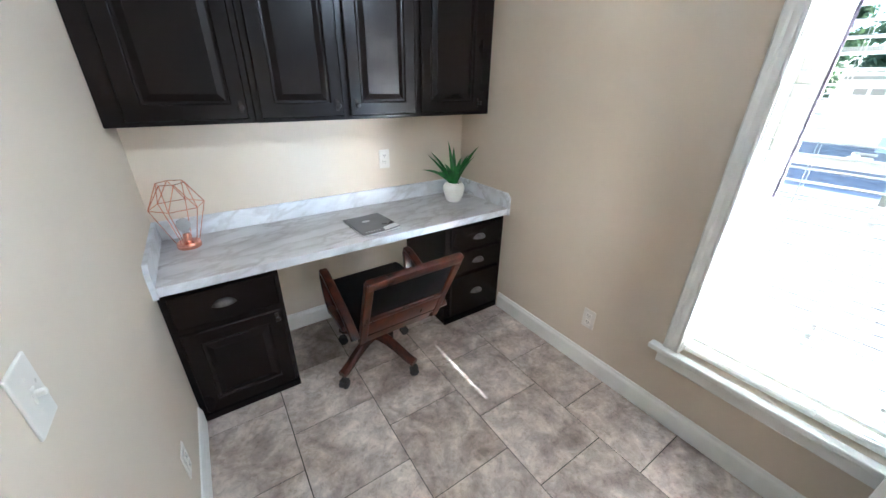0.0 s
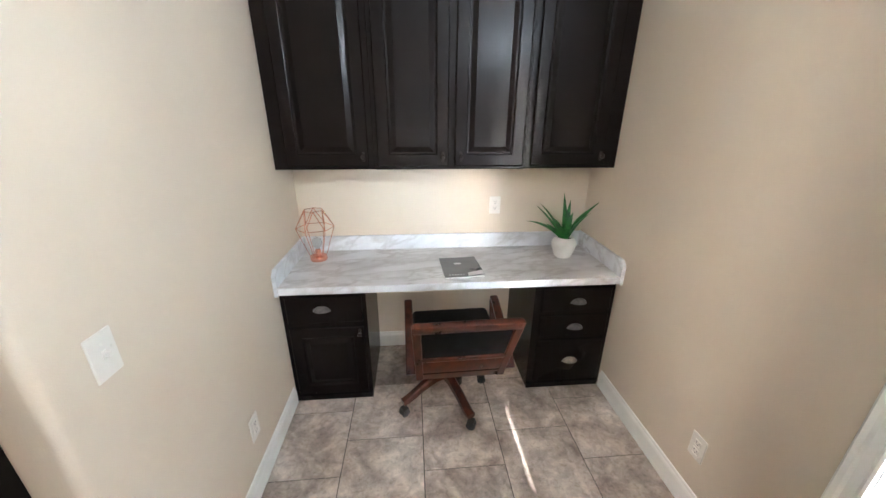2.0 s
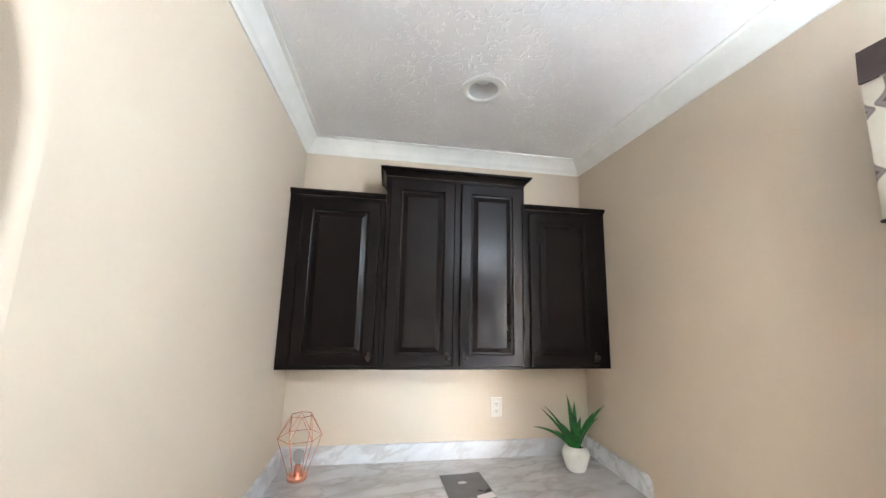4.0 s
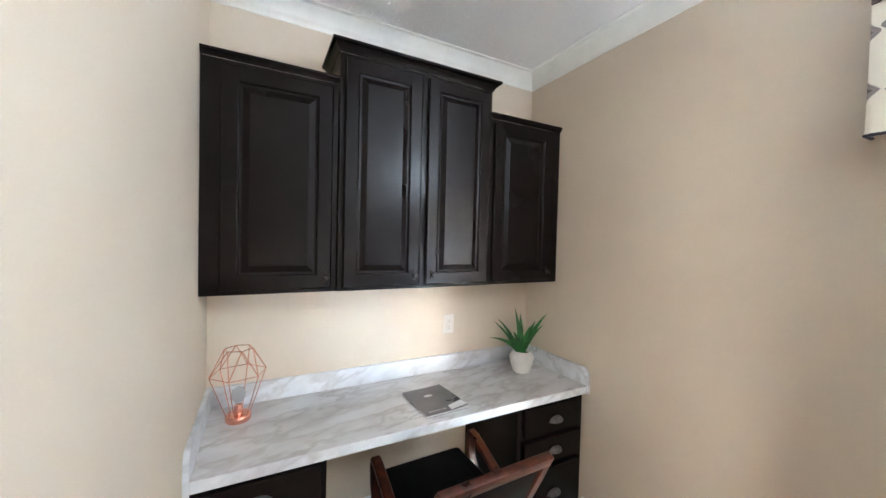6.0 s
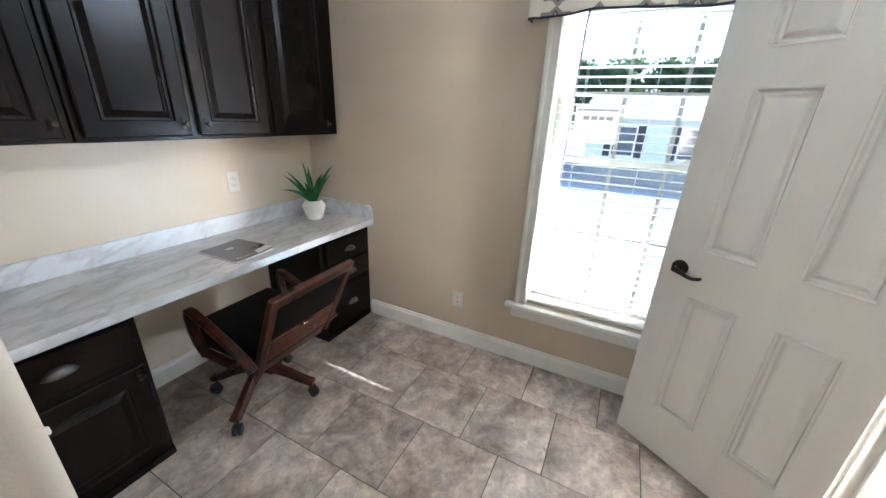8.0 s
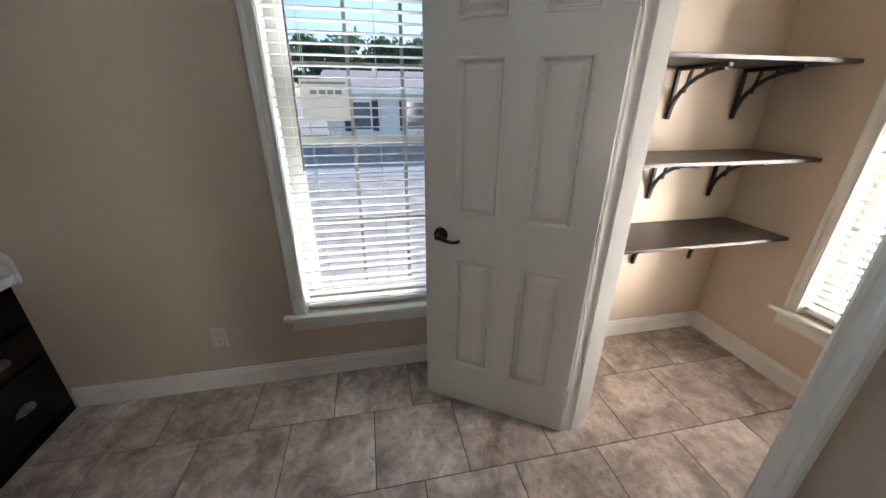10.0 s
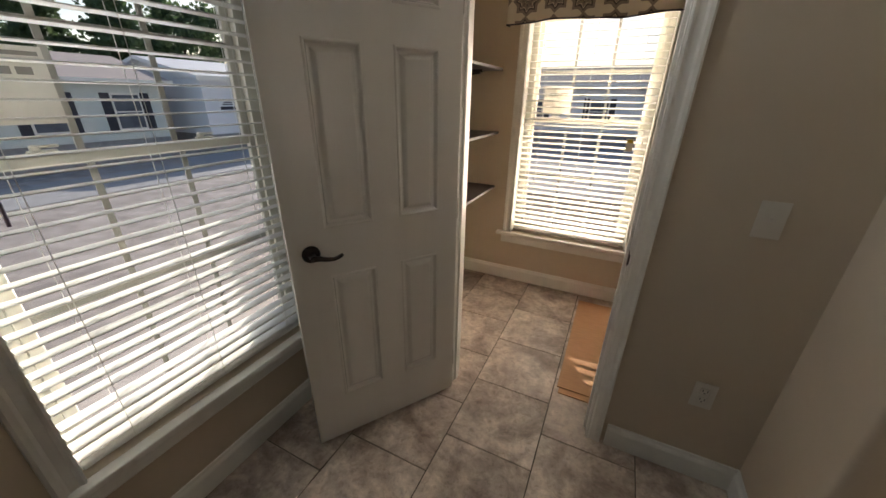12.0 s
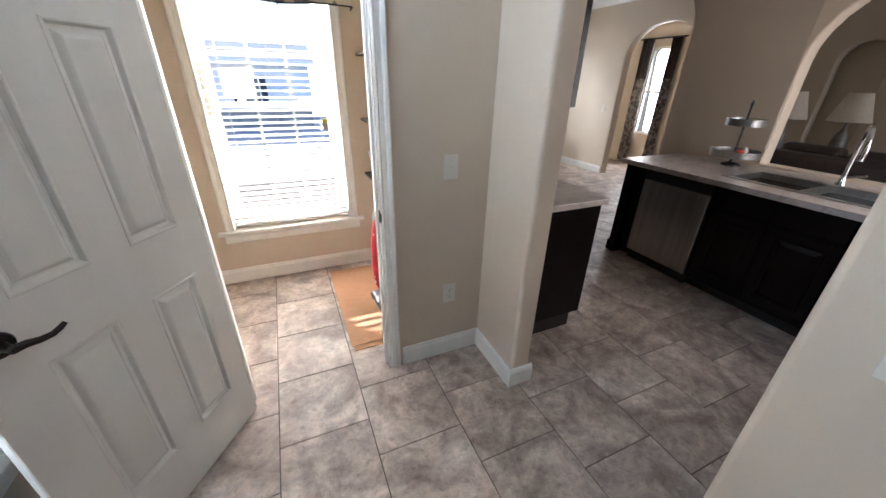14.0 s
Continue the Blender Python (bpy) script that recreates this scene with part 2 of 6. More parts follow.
def tile_material():
    """Mottled taupe floor tile; each tile takes its own piece of the print."""
    m = bpy.data.materials.new("floor_tile")
    m.use_nodes = True
    nt = m.node_tree
    L = nt.links.new
    b = nt.nodes["Principled BSDF"]
    geo, info = nt.nodes.new("ShaderNodeNewGeometry"), nt.nodes.new("ShaderNodeObjectInfo")
    mul = nt.nodes.new("ShaderNodeVectorMath")
    mul.operation = "MULTIPLY_ADD"
    mul.inputs[1].default_value = (37, 53, 11)
    L(info.outputs["Random"], mul.inputs[0])
    L(geo.outputs["Position"], mul.inputs[2])
    n1, n2, n3 = (nt.nodes.new("ShaderNodeTexNoise") for _ in range(3))
    for n, s, d, w in ((n1, 3.6, 10, 0.7), (n2, 13, 10, 0.6), (n3, 44, 6, 0.4)):
        n.inputs["Scale"].default_value, n.inputs["Detail"].default_value, n.inputs["Distortion"].default_value = s, d, w
        n.inputs["Roughness"].default_value = 0.62
        L(mul.outputs[0], n.inputs["Vector"])
    r1 = nt.nodes.new("ShaderNodeValToRGB")
    e = r1.color_ramp.elements
    e[0].position, e[0].color = 0.34, (0.235, 0.188, 0.160, 1)
    e[1].position, e[1].color = 0.70, (0.67, 0.595, 0.530, 1)
    x = e.new(0.50)
    x.color = (0.440, 0.368, 0.315, 1)
    L(n1.outputs["Fac"], r1.inputs[0])
    r2 = nt.nodes.new("ShaderNodeValToRGB")
    e = r2.color_ramp.elements
    e[0].position, e[0].color = 0.40, (0.65, 0.64, 0.63, 1)
    e[1].position, e[1].color = 0.62, (1.27, 1.26, 1.24, 1)
    L(n2.outputs["Fac"], r2.inputs[0])
    mx = nt.nodes.new("ShaderNodeMix")
    mx.data_type, mx.blend_type = "RGBA", "MULTIPLY"
    mx.inputs[0].default_value = 0.62
    L(r1.outputs[0], mx.inputs[6])
    L(r2.outputs[0], mx.inputs[7])
    r3 = nt.nodes.new("ShaderNodeValToRGB")
    e = r3.color_ramp.elements
    e[0].position, e[0].color = 0.37, (0.62, 0.58, 0.55, 1)
    e[1].position, e[1].color = 0.60, (1.22, 1.22, 1.21, 1)
    x = e.new(0.45)
    x.color = (1, 1, 1, 1)
    x = e.new(0.56)
    x.color = (1.02, 1.02, 1.02, 1)
    L(n3.outputs["Fac"], r3.inputs[0])
    m3 = nt.nodes.new("ShaderNodeMix")
    m3.data_type, m3.blend_type = "RGBA", "MULTIPLY"
    m3.inputs[0].default_value = 0.55
    L(mx.outputs[2], m3.inputs[6])
    L(r3.outputs[0], m3.inputs[7])
    L(m3.outputs[2], b.inputs["Base Color"])
    mr = nt.nodes.new("ShaderNodeMapRange")
    mr.inputs["To Min"].default_value, mr.inputs["To Max"].default_value = 0.30, 0.52
    L(n2.outputs["Fac"], mr.inputs[0])
    L(mr.outputs[0], b.inputs["Roughness"])
    bp = nt.nodes.new("ShaderNodeBump")
    bp.inputs["Strength"].default_value, bp.inputs["Distance"].default_value = 0.12, 0.003
    L(n2.outputs["Fac"], bp.inputs["Height"])
    L(bp.outputs[0], b.inputs["Normal"])
    return m


def medallion_material():
    """Cream valance cloth printed with grey and charcoal medallions of petals."""
    m = bpy.data.materials.new("medallion_cloth")
    m.use_nodes = True
    nt = m.node_tree
    L = nt.links.new
    b = nt.nodes["Principled BSDF"]
    b.inputs["Roughness"].default_value = 0.85
    uv = nt.nodes.new("ShaderNodeUVMap")
    vo = nt.nodes.new("ShaderNodeTexVoronoi")
    vo.inputs["Scale"].default_value, vo.inputs["Randomness"].default_value = 5.4, 0.10
    L(uv.outputs[0], vo.inputs["Vector"])
    sub = nt.nodes.new("ShaderNodeVectorMath")
    sub.operation = "SUBTRACT"
    sc = nt.nodes.new("ShaderNodeVectorMath")
    sc.operation = "SCALE"
    sc.inputs["Scale"].default_value = 1.0
    L(uv.outputs[0], sc.inputs[0])
    L(sc.outputs[0], sub.inputs[0])
    L(vo.outputs["Position"], sub.inputs[1])
    sp = nt.nodes.new("ShaderNodeSeparateXYZ")
    L(sub.outputs[0], sp.inputs[0])
    at = nt.nodes.new("ShaderNodeMath")
    at.operation = "ARCTAN2"
    L(sp.outputs[1], at.inputs[0])
    L(sp.outputs[0], at.inputs[1])

    def math_node(op, a, v):
        n = nt.nodes.new("ShaderNodeMath")
        n.operation = op
        L(a, n.inputs[0])
        if isinstance(v, (int, float)):
            n.inputs[1].default_value = v
        elif v is not None:
            L(v, n.inputs[1])
        return n.outputs[0]

    petal = math_node("ABSOLUTE", math_node("SINE", math_node("MULTIPLY", at.outputs[0], 4.0), None), None)
    r = math_node("ADD", vo.outputs["Distance"], math_node("MULTIPLY", petal, 0.11))
    rings = math_node("FRACT", math_node("MULTIPLY", r, 5.2), None)
    rp = nt.nodes.new("ShaderNodeValToRGB")
    e = rp.color_ramp.elements
    e[0].position, e[0].color = 0.0, (0.07, 0.062, 0.066, 1)
    e[1].position, e[1].color = 1.0, (0.045, 0.040, 0.045, 1)
    for p, c in ((0.16, (0.11, 0.095, 0.092)), (0.30, (0.26, 0.22, 0.20)), (0.62, (0.20, 0.17, 0.155)), (0.70, (0.17, 0.145, 0.135)), (0.74, (0.60, 0.55, 0.47)), (0.84, (0.56, 0.51, 0.44)), (0.88, (0.045, 0.040, 0.045))):
        e.new(p).color = (*c, 1)
    # small curls drawn inside the petals
    wv = nt.nodes.new("ShaderNodeTexVoronoi")
    wv.inputs["Scale"].default_value = 34.0
    L(uv.outputs[0], wv.inputs["Vector"])
    curl = math_node("MULTIPLY", math_node("SUBTRACT", wv.outputs["Distance"], 0.4), 0.22)
    L(math_node("ADD", rings, curl), rp.inputs[0])
    # beyond the outer petals the cloth is plain cream
    edge = nt.nodes.new("ShaderNodeValToRGB")
    edge.color_ramp.elements[0].position, edge.color_ramp.elements[1].position = 0.50, 0.53
    L(r, edge.inputs[0])
    mx = nt.nodes.new("ShaderNodeMix")
    mx.data_type = "RGBA"
    L(edge.outputs[0], mx.inputs[0])
    L(rp.outputs[0], mx.inputs[6])
    mx.inputs[7].default_value = (0.66, 0.61, 0.51, 1)
    L(mx.outputs[2], b.inputs["Base Color"])
    b.inputs["Transmission Weight"].default_value = 0.0
    return m


ceilingmat = ceiling_material()
deskmarble = marble_material("desk_marble_laminate", (0.67, 0.66, 0.655), (0.44, 0.42, 0.405), (0.26, 0.225, 0.20), 13, long=2.3, wide=0.15)
edgemarble = marble_material("desk_edge_laminate", (0.76, 0.78, 0.81), (0.50, 0.50, 0.515), (0.36, 0.34, 0.33), 24)
kitchenmarble = marble_material("kitchen_counter_laminate", (0.55, 0.50, 0.47), (0.36, 0.31, 0.28), (0.20, 0.15, 0.12), 22)
tilemat = tile_material()
medallion = medallion_material()


# ---- mesh helpers ----
LOC = {}


def thing(name, x, y, z, rz=0.0, label="", category="", group="", kind=""):
    ob = new(name)
    ob.empty_display_size = 0.1
    m = pose(x, y, z, 0, 0, rz)
    ob.matrix_basis = m
    LOC[ob.name] = m
    return tagged(ob, label, category, group, kind)


def mesh_of(name, bm, material, smooth=None):
    me = bpy.data.meshes.new(name)
    bmesh.ops.recalc_face_normals(bm, faces=bm.faces)
    bm.to_mesh(me)
    bm.free()
    for m in material if isinstance(material, (list, tuple)) else [material]:
        me.materials.append(m)
    if smooth:
        me.shade_smooth()
        me.set_sharp_from_angle(angle=radians(smooth))
    return me


def part(name, bm, material, parent, label="", smooth=None, local=False):
    """One mesh under a thing or a part; bm is in world places unless local."""
    m = LOC.get(parent.name, Matrix())
    if not local:
        bmesh.ops.transform(bm, matrix=m.inverted(), verts=bm.verts)
    ob = new(name, mesh_of(name, bm, material, smooth))
    ob.parent = parent
    LOC[ob.name] = m
    return tagged(ob, label)


def solo(name, bm, material, label="", category="", group="", kind="", smooth=None):
    """A top-level mesh in world places."""
    ob = new(name, mesh_of(name, bm, material, smooth))
    LOC[ob.name] = Matrix()
    return tagged(ob, label, category, group, kind)


def box(bm, x0, x1, y0, y1, z0, z1, bevel=0.0, seg=1, m=None):
    r = bmesh.ops.create_cube(bm, size=1.0)
    bmesh.ops.scale(bm, vec=(x1 - x0, y1 - y0, z1 - z0), verts=r["verts"])
    bmesh.ops.translate(bm, vec=((x0 + x1) / 2, (y0 + y1) / 2, (z0 + z1) / 2), verts=r["verts"])
    vs = r["verts"]
    if bevel:
        es = list({e for v in vs for e in v.link_edges})
        out = bmesh.ops.bevel(bm, geom=es, offset=bevel, segments=seg, affect="EDGES", profile=0.5)
        vs = [v for v in out["verts"]]
        if m:
            vs = list({v for f in out["faces"] for v in f.verts} | set(vs))
    if m:
        bmesh.ops.transform(bm, matrix=m, verts=list(set(vs)))
    return bm


def B(*a, **k):
    return box(bmesh.new(), *a, **k)


def lathe(bm, profile, n=24, m=Matrix(), cap=True):
    """profile: (radius, height) from below upwards, turned round the z axis."""
    rings = []
    for r, z in profile:
        rings.append([bm.verts.new(m @ Vector((r * math.cos(2 * math.pi * i / n), r * math.sin(2 * math.pi * i / n), z))) for i in range(n)])
    for a, b in zip(rings, rings[1:]):
        for i in range(n):
            bm.faces.new((a[i], a[(i + 1) % n], b[(i + 1) % n], b[i]))
    if cap:
        bm.faces.new(rings[0][::-1])
        bm.faces.new(rings[-1])
    return bm


def thicken(bm, t):
    """Gives an open sheet a second skin at distance t along its normals, and closes the rim."""
    bm.normal_update()
    uvl = bm.loops.layers.uv.active
    faces = bm.faces[:]
    rim = [(e.link_loops[0].vert, e.link_loops[0].link_loop_next.vert) for e in bm.edges if len(e.link_faces) == 1]
    twin = {v: bm.verts.new(v.co + v.normal * t) for v in bm.verts[:]}
    for f in faces:
        g = bm.faces.new([twin[v] for v in f.verts])
        if uvl:
            for a, b in zip(f.loops, g.loops):
                b[uvl].uv = a[uvl].uv
    for f in faces:
        f.normal_flip()
    for a, b in rim:
        bm.faces.new((a, b, twin[b], twin[a]))
    return bm


def tube(bm, path, radius, n=8, cap=True):
    """A round bar along a list of places; radius: one, or one for each place."""
    path = [Vector(p) for p in path]
    radii = radius if isinstance(radius, (list, tuple)) else [radius] * len(path)
    rings, up = [], None
    for i, p in enumerate(path):
        t = (path[min(i + 1, len(path) - 1)] - path[max(i - 1, 0)]).normalized()
        if up is None:
            up = Vector((0, 0, 1)) if abs(t.z) < 0.9 else Vector((0, 1, 0))
        a = t.cross(up).normalized()
        up = a.cross(t).normalized()
        rings.append([bm.verts.new(p + radii[i] * (math.cos(2 * math.pi * k / n) * a + math.sin(2 * math.pi * k / n) * up)) for k in range(n)])
    for a, b in zip(rings, rings[1:]):
        for k in range(n):
            bm.faces.new((a[k], a[(k + 1) % n], b[(k + 1) % n], b[k]))
    if cap:
        bm.faces.new(rings[0][::-1])
        bm.faces.new(rings[-1])
    return bm


def bar(bm, path, w, h, side=Vector((1, 0, 0))):
    """A bar of rectangular section, w along side, h across, through the places of a path that lies square to side."""
    path = [Vector(p) for p in path]
    rings = []
    for i, p in enumerate(path):
        t = (path[min(i + 1, len(path) - 1)] - path[max(i - 1, 0)]).normalized()
        u = side.cross(t).normalized()
        hh = h[i] if isinstance(h, (list, tuple)) else h
        c = min(w, hh) * 0.22
        ring = []
        for a, b in ((-w / 2 + c, -hh / 2), (w / 2 - c, -hh / 2), (w / 2, -hh / 2 + c), (w / 2, hh / 2 - c), (w / 2 - c, hh / 2), (-w / 2 + c, hh / 2), (-w / 2, hh / 2 - c), (-w / 2, -hh / 2 + c)):
            ring.append(bm.verts.new(p + side * a + u * b))
        rings.append(ring)
    for a, b in zip(rings, rings[1:]):
        for k in range(8):
            bm.faces.new((a[k], a[(k + 1) % 8], b[(k + 1) % 8], b[k]))
    bm.faces.new(rings[0][::-1])
    bm.faces.new(rings[-1])
    return bm


def sweep(bm, a, b, profile, across):
    """A straight moulding from a to b; profile: (out, up) points, out along across."""
    a, b, across = Vector(a), Vector(b), Vector(across)
    ra = [bm.verts.new(a + across * o + Vector((0, 0, u))) for o, u in profile]
    rb = [bm.verts.new(b + across * o + Vector((0, 0, u))) for o, u in profile]
    n = len(profile)
    for i in range(n):
        bm.faces.new((ra[i], ra[(i + 1) % n], rb[(i + 1) % n], rb[i]))
    bm.faces.new(ra[::-1])
    bm.faces.new(rb)
    return bm


def ring_sweep(bm, x0, x1, y0, y1, z, profile):
    """A moulding round the inside of a rectangular room, with mitred corners; profile: (out from the wall, up)."""
    rings = [[bm.verts.new((px, py, z + u)) for px, py in ((x0 + o, y0 + o), (x1 - o, y0 + o), (x1 - o, y1 - o), (x0 + o, y1 - o))] for o, u in profile]
    n = len(rings)
    for i in range(n):
        a, b = rings[i], rings[(i + 1) % n]
        for k in range(4):
            bm.faces.new((a[k], a[(k + 1) % 4], b[(k + 1) % 4], b[k]))
    return bm


def panelled(bm, w, h, t, panels, rings, m, edge=0.003, both=False):
    """A slab w by h by t, its face (local +y out, x across, z up) set with moulded panels (x0, x1, z0, z1); rings: (inset, height over the face)."""
    def side(yf, flip):
        def P(x, z, d):
            return bm.verts.new(m @ Vector((x, yf + (-d if flip else d), z)))
        xs = sorted({0.0 + edge, w - edge, *[p[0] for p in panels], *[p[1] for p in panels]})
        zs = sorted({0.0 + edge, h - edge, *[p[2] for p in panels], *[p[3] for p in panels]})
        grid = {(x, z): P(x, z, 0) for x in xs for z in zs}
        for i in range(len(xs) - 1):
            for j in range(len(zs) - 1):
                cx, cz = (xs[i] + xs[i + 1]) / 2, (zs[j] + zs[j + 1]) / 2
                if not any(p[0] < cx < p[1] and p[2] < cz < p[3] for p in panels):
                    bm.faces.new([grid[k] for k in ((xs[i], zs[j]), (xs[i + 1], zs[j]), (xs[i + 1], zs[j + 1]), (xs[i], zs[j + 1]))])
        for x0, x1, z0, z1 in panels:
            prev = None
            for o, d in rings:
                cur = [P(x0 + o, z0 + o, d), P(x1 - o, z0 + o, d), P(x1 - o, z1 - o, d), P(x0 + o, z1 - o, d)]
                if prev:
                    for k in range(4):
                        bm.faces.new((prev[k], prev[(k + 1) % 4], cur[(k + 1) % 4], cur[k]))
                prev = cur
            bm.faces.new(prev)
        return [grid[k] for k in ((xs[0], zs[0]), (xs[-1], zs[0]), (xs[-1], zs[-1]), (xs[0], zs[-1]))]
    front = side(t, False)
    if both:
        back = side(0.0, True)
    else:
        back = [bm.verts.new(m @ Vector(p)) for p in ((0, 0, 0), (w, 0, 0), (w, 0, h), (0, 0, h))]
        bm.faces.new(back[::-1])
    e1 = [bm.verts.new(m @ Vector(p)) for p in ((0, t - edge, 0), (w, t - edge, 0), (w, t - edge, h), (0, t - edge, h))]
    e0 = back if not both else [bm.verts.new(m @ Vector(p)) for p in ((0, edge, 0), (w, edge, 0), (w, edge, h), (0, edge, h))]
    seq = [front, e1, e0] + ([back] if both else [])
    corners = seq
    for a, b in zip(corners, corners[1:]):
        for k in range(4):
            bm.faces.new((a[k], a[(k + 1) % 4], b[(k + 1) % 4], b[k]))
    bmesh.ops.remove_doubles(bm, verts=bm.verts, dist=0.0002)
    return bm


def arch_wall(bm, x0, x1, y0, y1, top, openings, radius=0.022, seg=20):
    """A wall between the planes x0 < x1 from y0 to y1, with arched openings (ya, yb, bottom, spring, rise) through it and rounded edges."""
    first = [(x1 - radius * (1 - math.cos(a)), radius * (1 - math.sin(a))) for a in (0, math.pi / 8, math.pi / 4, 3 * math.pi / 8, math.pi / 2)]
    prof = first + [(x0 + (x1 - x), o) for x, o in reversed(first)]
    cuts = [y0]
    for ya, yb, zb, zs, rise in sorted(openings):
        pts = [(ya, zb, -1, 0)]
        c, h = (ya + yb) / 2, (yb - ya) / 2
        for i in range(seg + 1):
            a = math.pi - math.pi * i / seg
            y, z = c + h * math.cos(a), zs + rise * math.sin(a)
            nv = Vector((math.cos(a) / h, math.sin(a) / rise)).normalized()
            pts.append((y, z, nv.x, nv.y))
        pts.append((yb, zb, 1, 0))
        rows = [[bm.verts.new((x, y + ny * o, z + nz * o)) for y, z, ny, nz in pts] for x, o in prof]
        for a, b in zip(rows, rows[1:]):
            for i in range(len(pts) - 1):
                bm.faces.new((a[i], a[i + 1], b[i + 1], b[i]))
        for row, x in ((rows[0], x1), (rows[-1], x0)):
            tops = [bm.verts.new((x, v.co.y, top)) for v in row[1:-1]]
            for i in range(len(tops) - 1):
                bm.faces.new((row[1 + i], row[2 + i], tops[i + 1], tops[i]))
        cuts += [ya, yb]
        if zb > 0:
            for x in (x0, x1):
                bm.faces.new([bm.verts.new(p) for p in ((x, ya - radius, 0), (x, yb + radius, 0), (x, yb + radius, zb), (x, ya - radius, zb))])
            bm.faces.new([bm.verts.new(p) for p in ((x0, ya, zb), (x1, ya, zb), (x1, yb, zb), (x0, yb, zb))])
    cuts.append(y1)
    for i in range(0, len(cuts), 2):
        a = cuts[i] + (-0 if i == 0 else radius)
        b = cuts[i + 1] - (0 if i + 2 == len(cuts) else radius)
        for x in (x0, x1):
            bm.faces.new([bm.verts.new(p) for p in ((x, a, 0), (x, b, 0), (x, b, top), (x, a, top))])
    for y in (y0, y1):
        bm.faces.new([bm.verts.new(p) for p in ((x0, y, 0), (x1, y, 0), (x1, y, top), (x0, y, top))])
    bmesh.ops.remove_doubles(bm, verts=bm.verts, dist=0.0003)
    return bm


# ---- structure ----
def wall_box(name, label, *dims):
    return solo(name, B(*dims), paint, label, "wall", kind="structure")


def wall_with_hole(name, label, axis, at0, at1, a0, a1, hole):
    """A wall along x or y with one rectangular opening (a, b, z0, z1)."""
    bm = bmesh.new()
    h0, h1, z0, z1 = hole
    for p, q, s, t in ((a0, h0, 0, TOP), (h1, a1, 0, TOP), (h0, h1, 0, z0), (h0, h1, z1, TOP)):
        if t - s > 0.001:
            if axis == "y":
                box(bm, at0, at1, p, q, s, t)
            else:
                box(bm, p, q, at0, at1, s, t)
    return solo(name, bm, paint, label, "wall", kind="structure")


solo("wall_west", arch_wall(bmesh.new(), W - WT, W, US - 0.15, N + 0.12, TOP, [(OPEN0, OPEN1, 0.0, 1.95, 0.43)]), paint,
     "beige painted wall with a round-edged arched opening to the kitchen", "wall", kind="structure", smooth=30)
wall_box("wall_north", "beige painted wall behind the desk", W, E + ET, N, N + 0.12, 0, TOP)

EW = (-0.52, 0.40, 0.425, 2.06)        # east window opening: y0, y1, z0, z1
UW = (0.235, 1.115, 0.445, 2.06)       # utility window opening: x0, x1, z0, z1
DX0, DX1, DTOP = 0.283, 1.030, 2.06    # rough door opening in the south wall


wall_with_hole("wall_east", "beige painted wall with a tall window", "y", E, E + ET, US - 0.15, N, EW)
wall_with_hole("wall_south", "beige painted wall with the utility room doorway", "x", S - ST, S, W, E, (DX0, DX1, 0, DTOP))
wall_with_hole("wall_utility", "beige painted utility room wall with a window", "x", US - 0.15, US, W, E, UW)
# the opening is invented and out of view; it only houses the fill lamp
wall_with_hole("wall_kitchen_north", "beige kitchen wall with an unseen opening added for a fill lamp", "x", KN, KN + 0.12, KA, W - WT, (-2.96, -2.28, 0.95, 2.15))
solo("wall_pass_through", arch_wall(bmesh.new(), KA - 0.14, KA, -5.4, 4.2, TOP, [(-3.95, -1.95, 0, 2.02, 0.58), (-0.98, 0.95, 0.93, 1.72, 0.62)]), paint,
     "beige kitchen wall with an arched passage and an arched pass-through", "wall", kind="structure", smooth=30)
solo("wall_hall", arch_wall(bmesh.new(), -4.86, -4.72, -5.4, -2.55, TOP, [(-4.12, -2.90, 0, 1.90, 0.46)]), paint,
     "beige hall wall with an arched doorway", "wall", kind="structure", smooth=30)
wall_with_hole("wall_kitchen_south", "beige wall closing kitchen and hall, with a window", "x", -5.55, -5.4, -8.0, W - WT, (-4.34, -3.50, 0.445, 2.06))
wall_box("wall_kitchen_east", "plain beige wall beside the kitchen", W - WT - 0.10, W - WT, -5.4, US - 0.151, 0, TOP)
wall_box("wall_living_return", "plain beige wall between living room and hall", -8.0, -4.861, -2.69, -2.55, 0, TOP)
wall_box("wall_living_north", "plain beige wall closing the living room", -8.0, KA - 0.141, 4.2, 4.35, 0, TOP)

LX, LY, LH = 0.715, 1.395, 0.078            # recessed light: middle and half width of its cut-out
bm = bmesh.new()
for a in ((-8.0, LX - LH, -5.55, 4.35), (LX + LH, E + ET, -5.55, 4.35), (LX - LH, LX + LH, -5.55, LY - LH), (LX - LH, LX + LH, LY + LH, 4.35)):
    box(bm, *a, TOP, TOP + 0.12)
solo("ceiling", bm, ceilingmat, "white stomp-textured ceiling", "ceiling", kind="structure")
roofmat = M("roof_shingle", (0.10, 0.09, 0.085), (0.16, 0.14, 0.13), 30, 0.95)
solo("roof", B(-8.3, E + ET + 0.12, -5.9, 4.7, TOP + 0.12, TOP + 0.30), roofmat, "flat roof slab over the home", "roof", kind="structure")
# slab added out of view to keep sun off the upper slats
solo("roof", B(E + ET + 0.121, E + ET + 1.55, -5.9, 4.7, 2.60, 2.72), roofmat, "unseen overhang added to shade the upper slats of the nook blind", "roof", kind="structure")
floor = solo("floor", B(-8.0, E + ET, -5.55, 4.35, -0.20, -0.004), grout, "tile floor with dark grout joints", "floor", kind="structure")

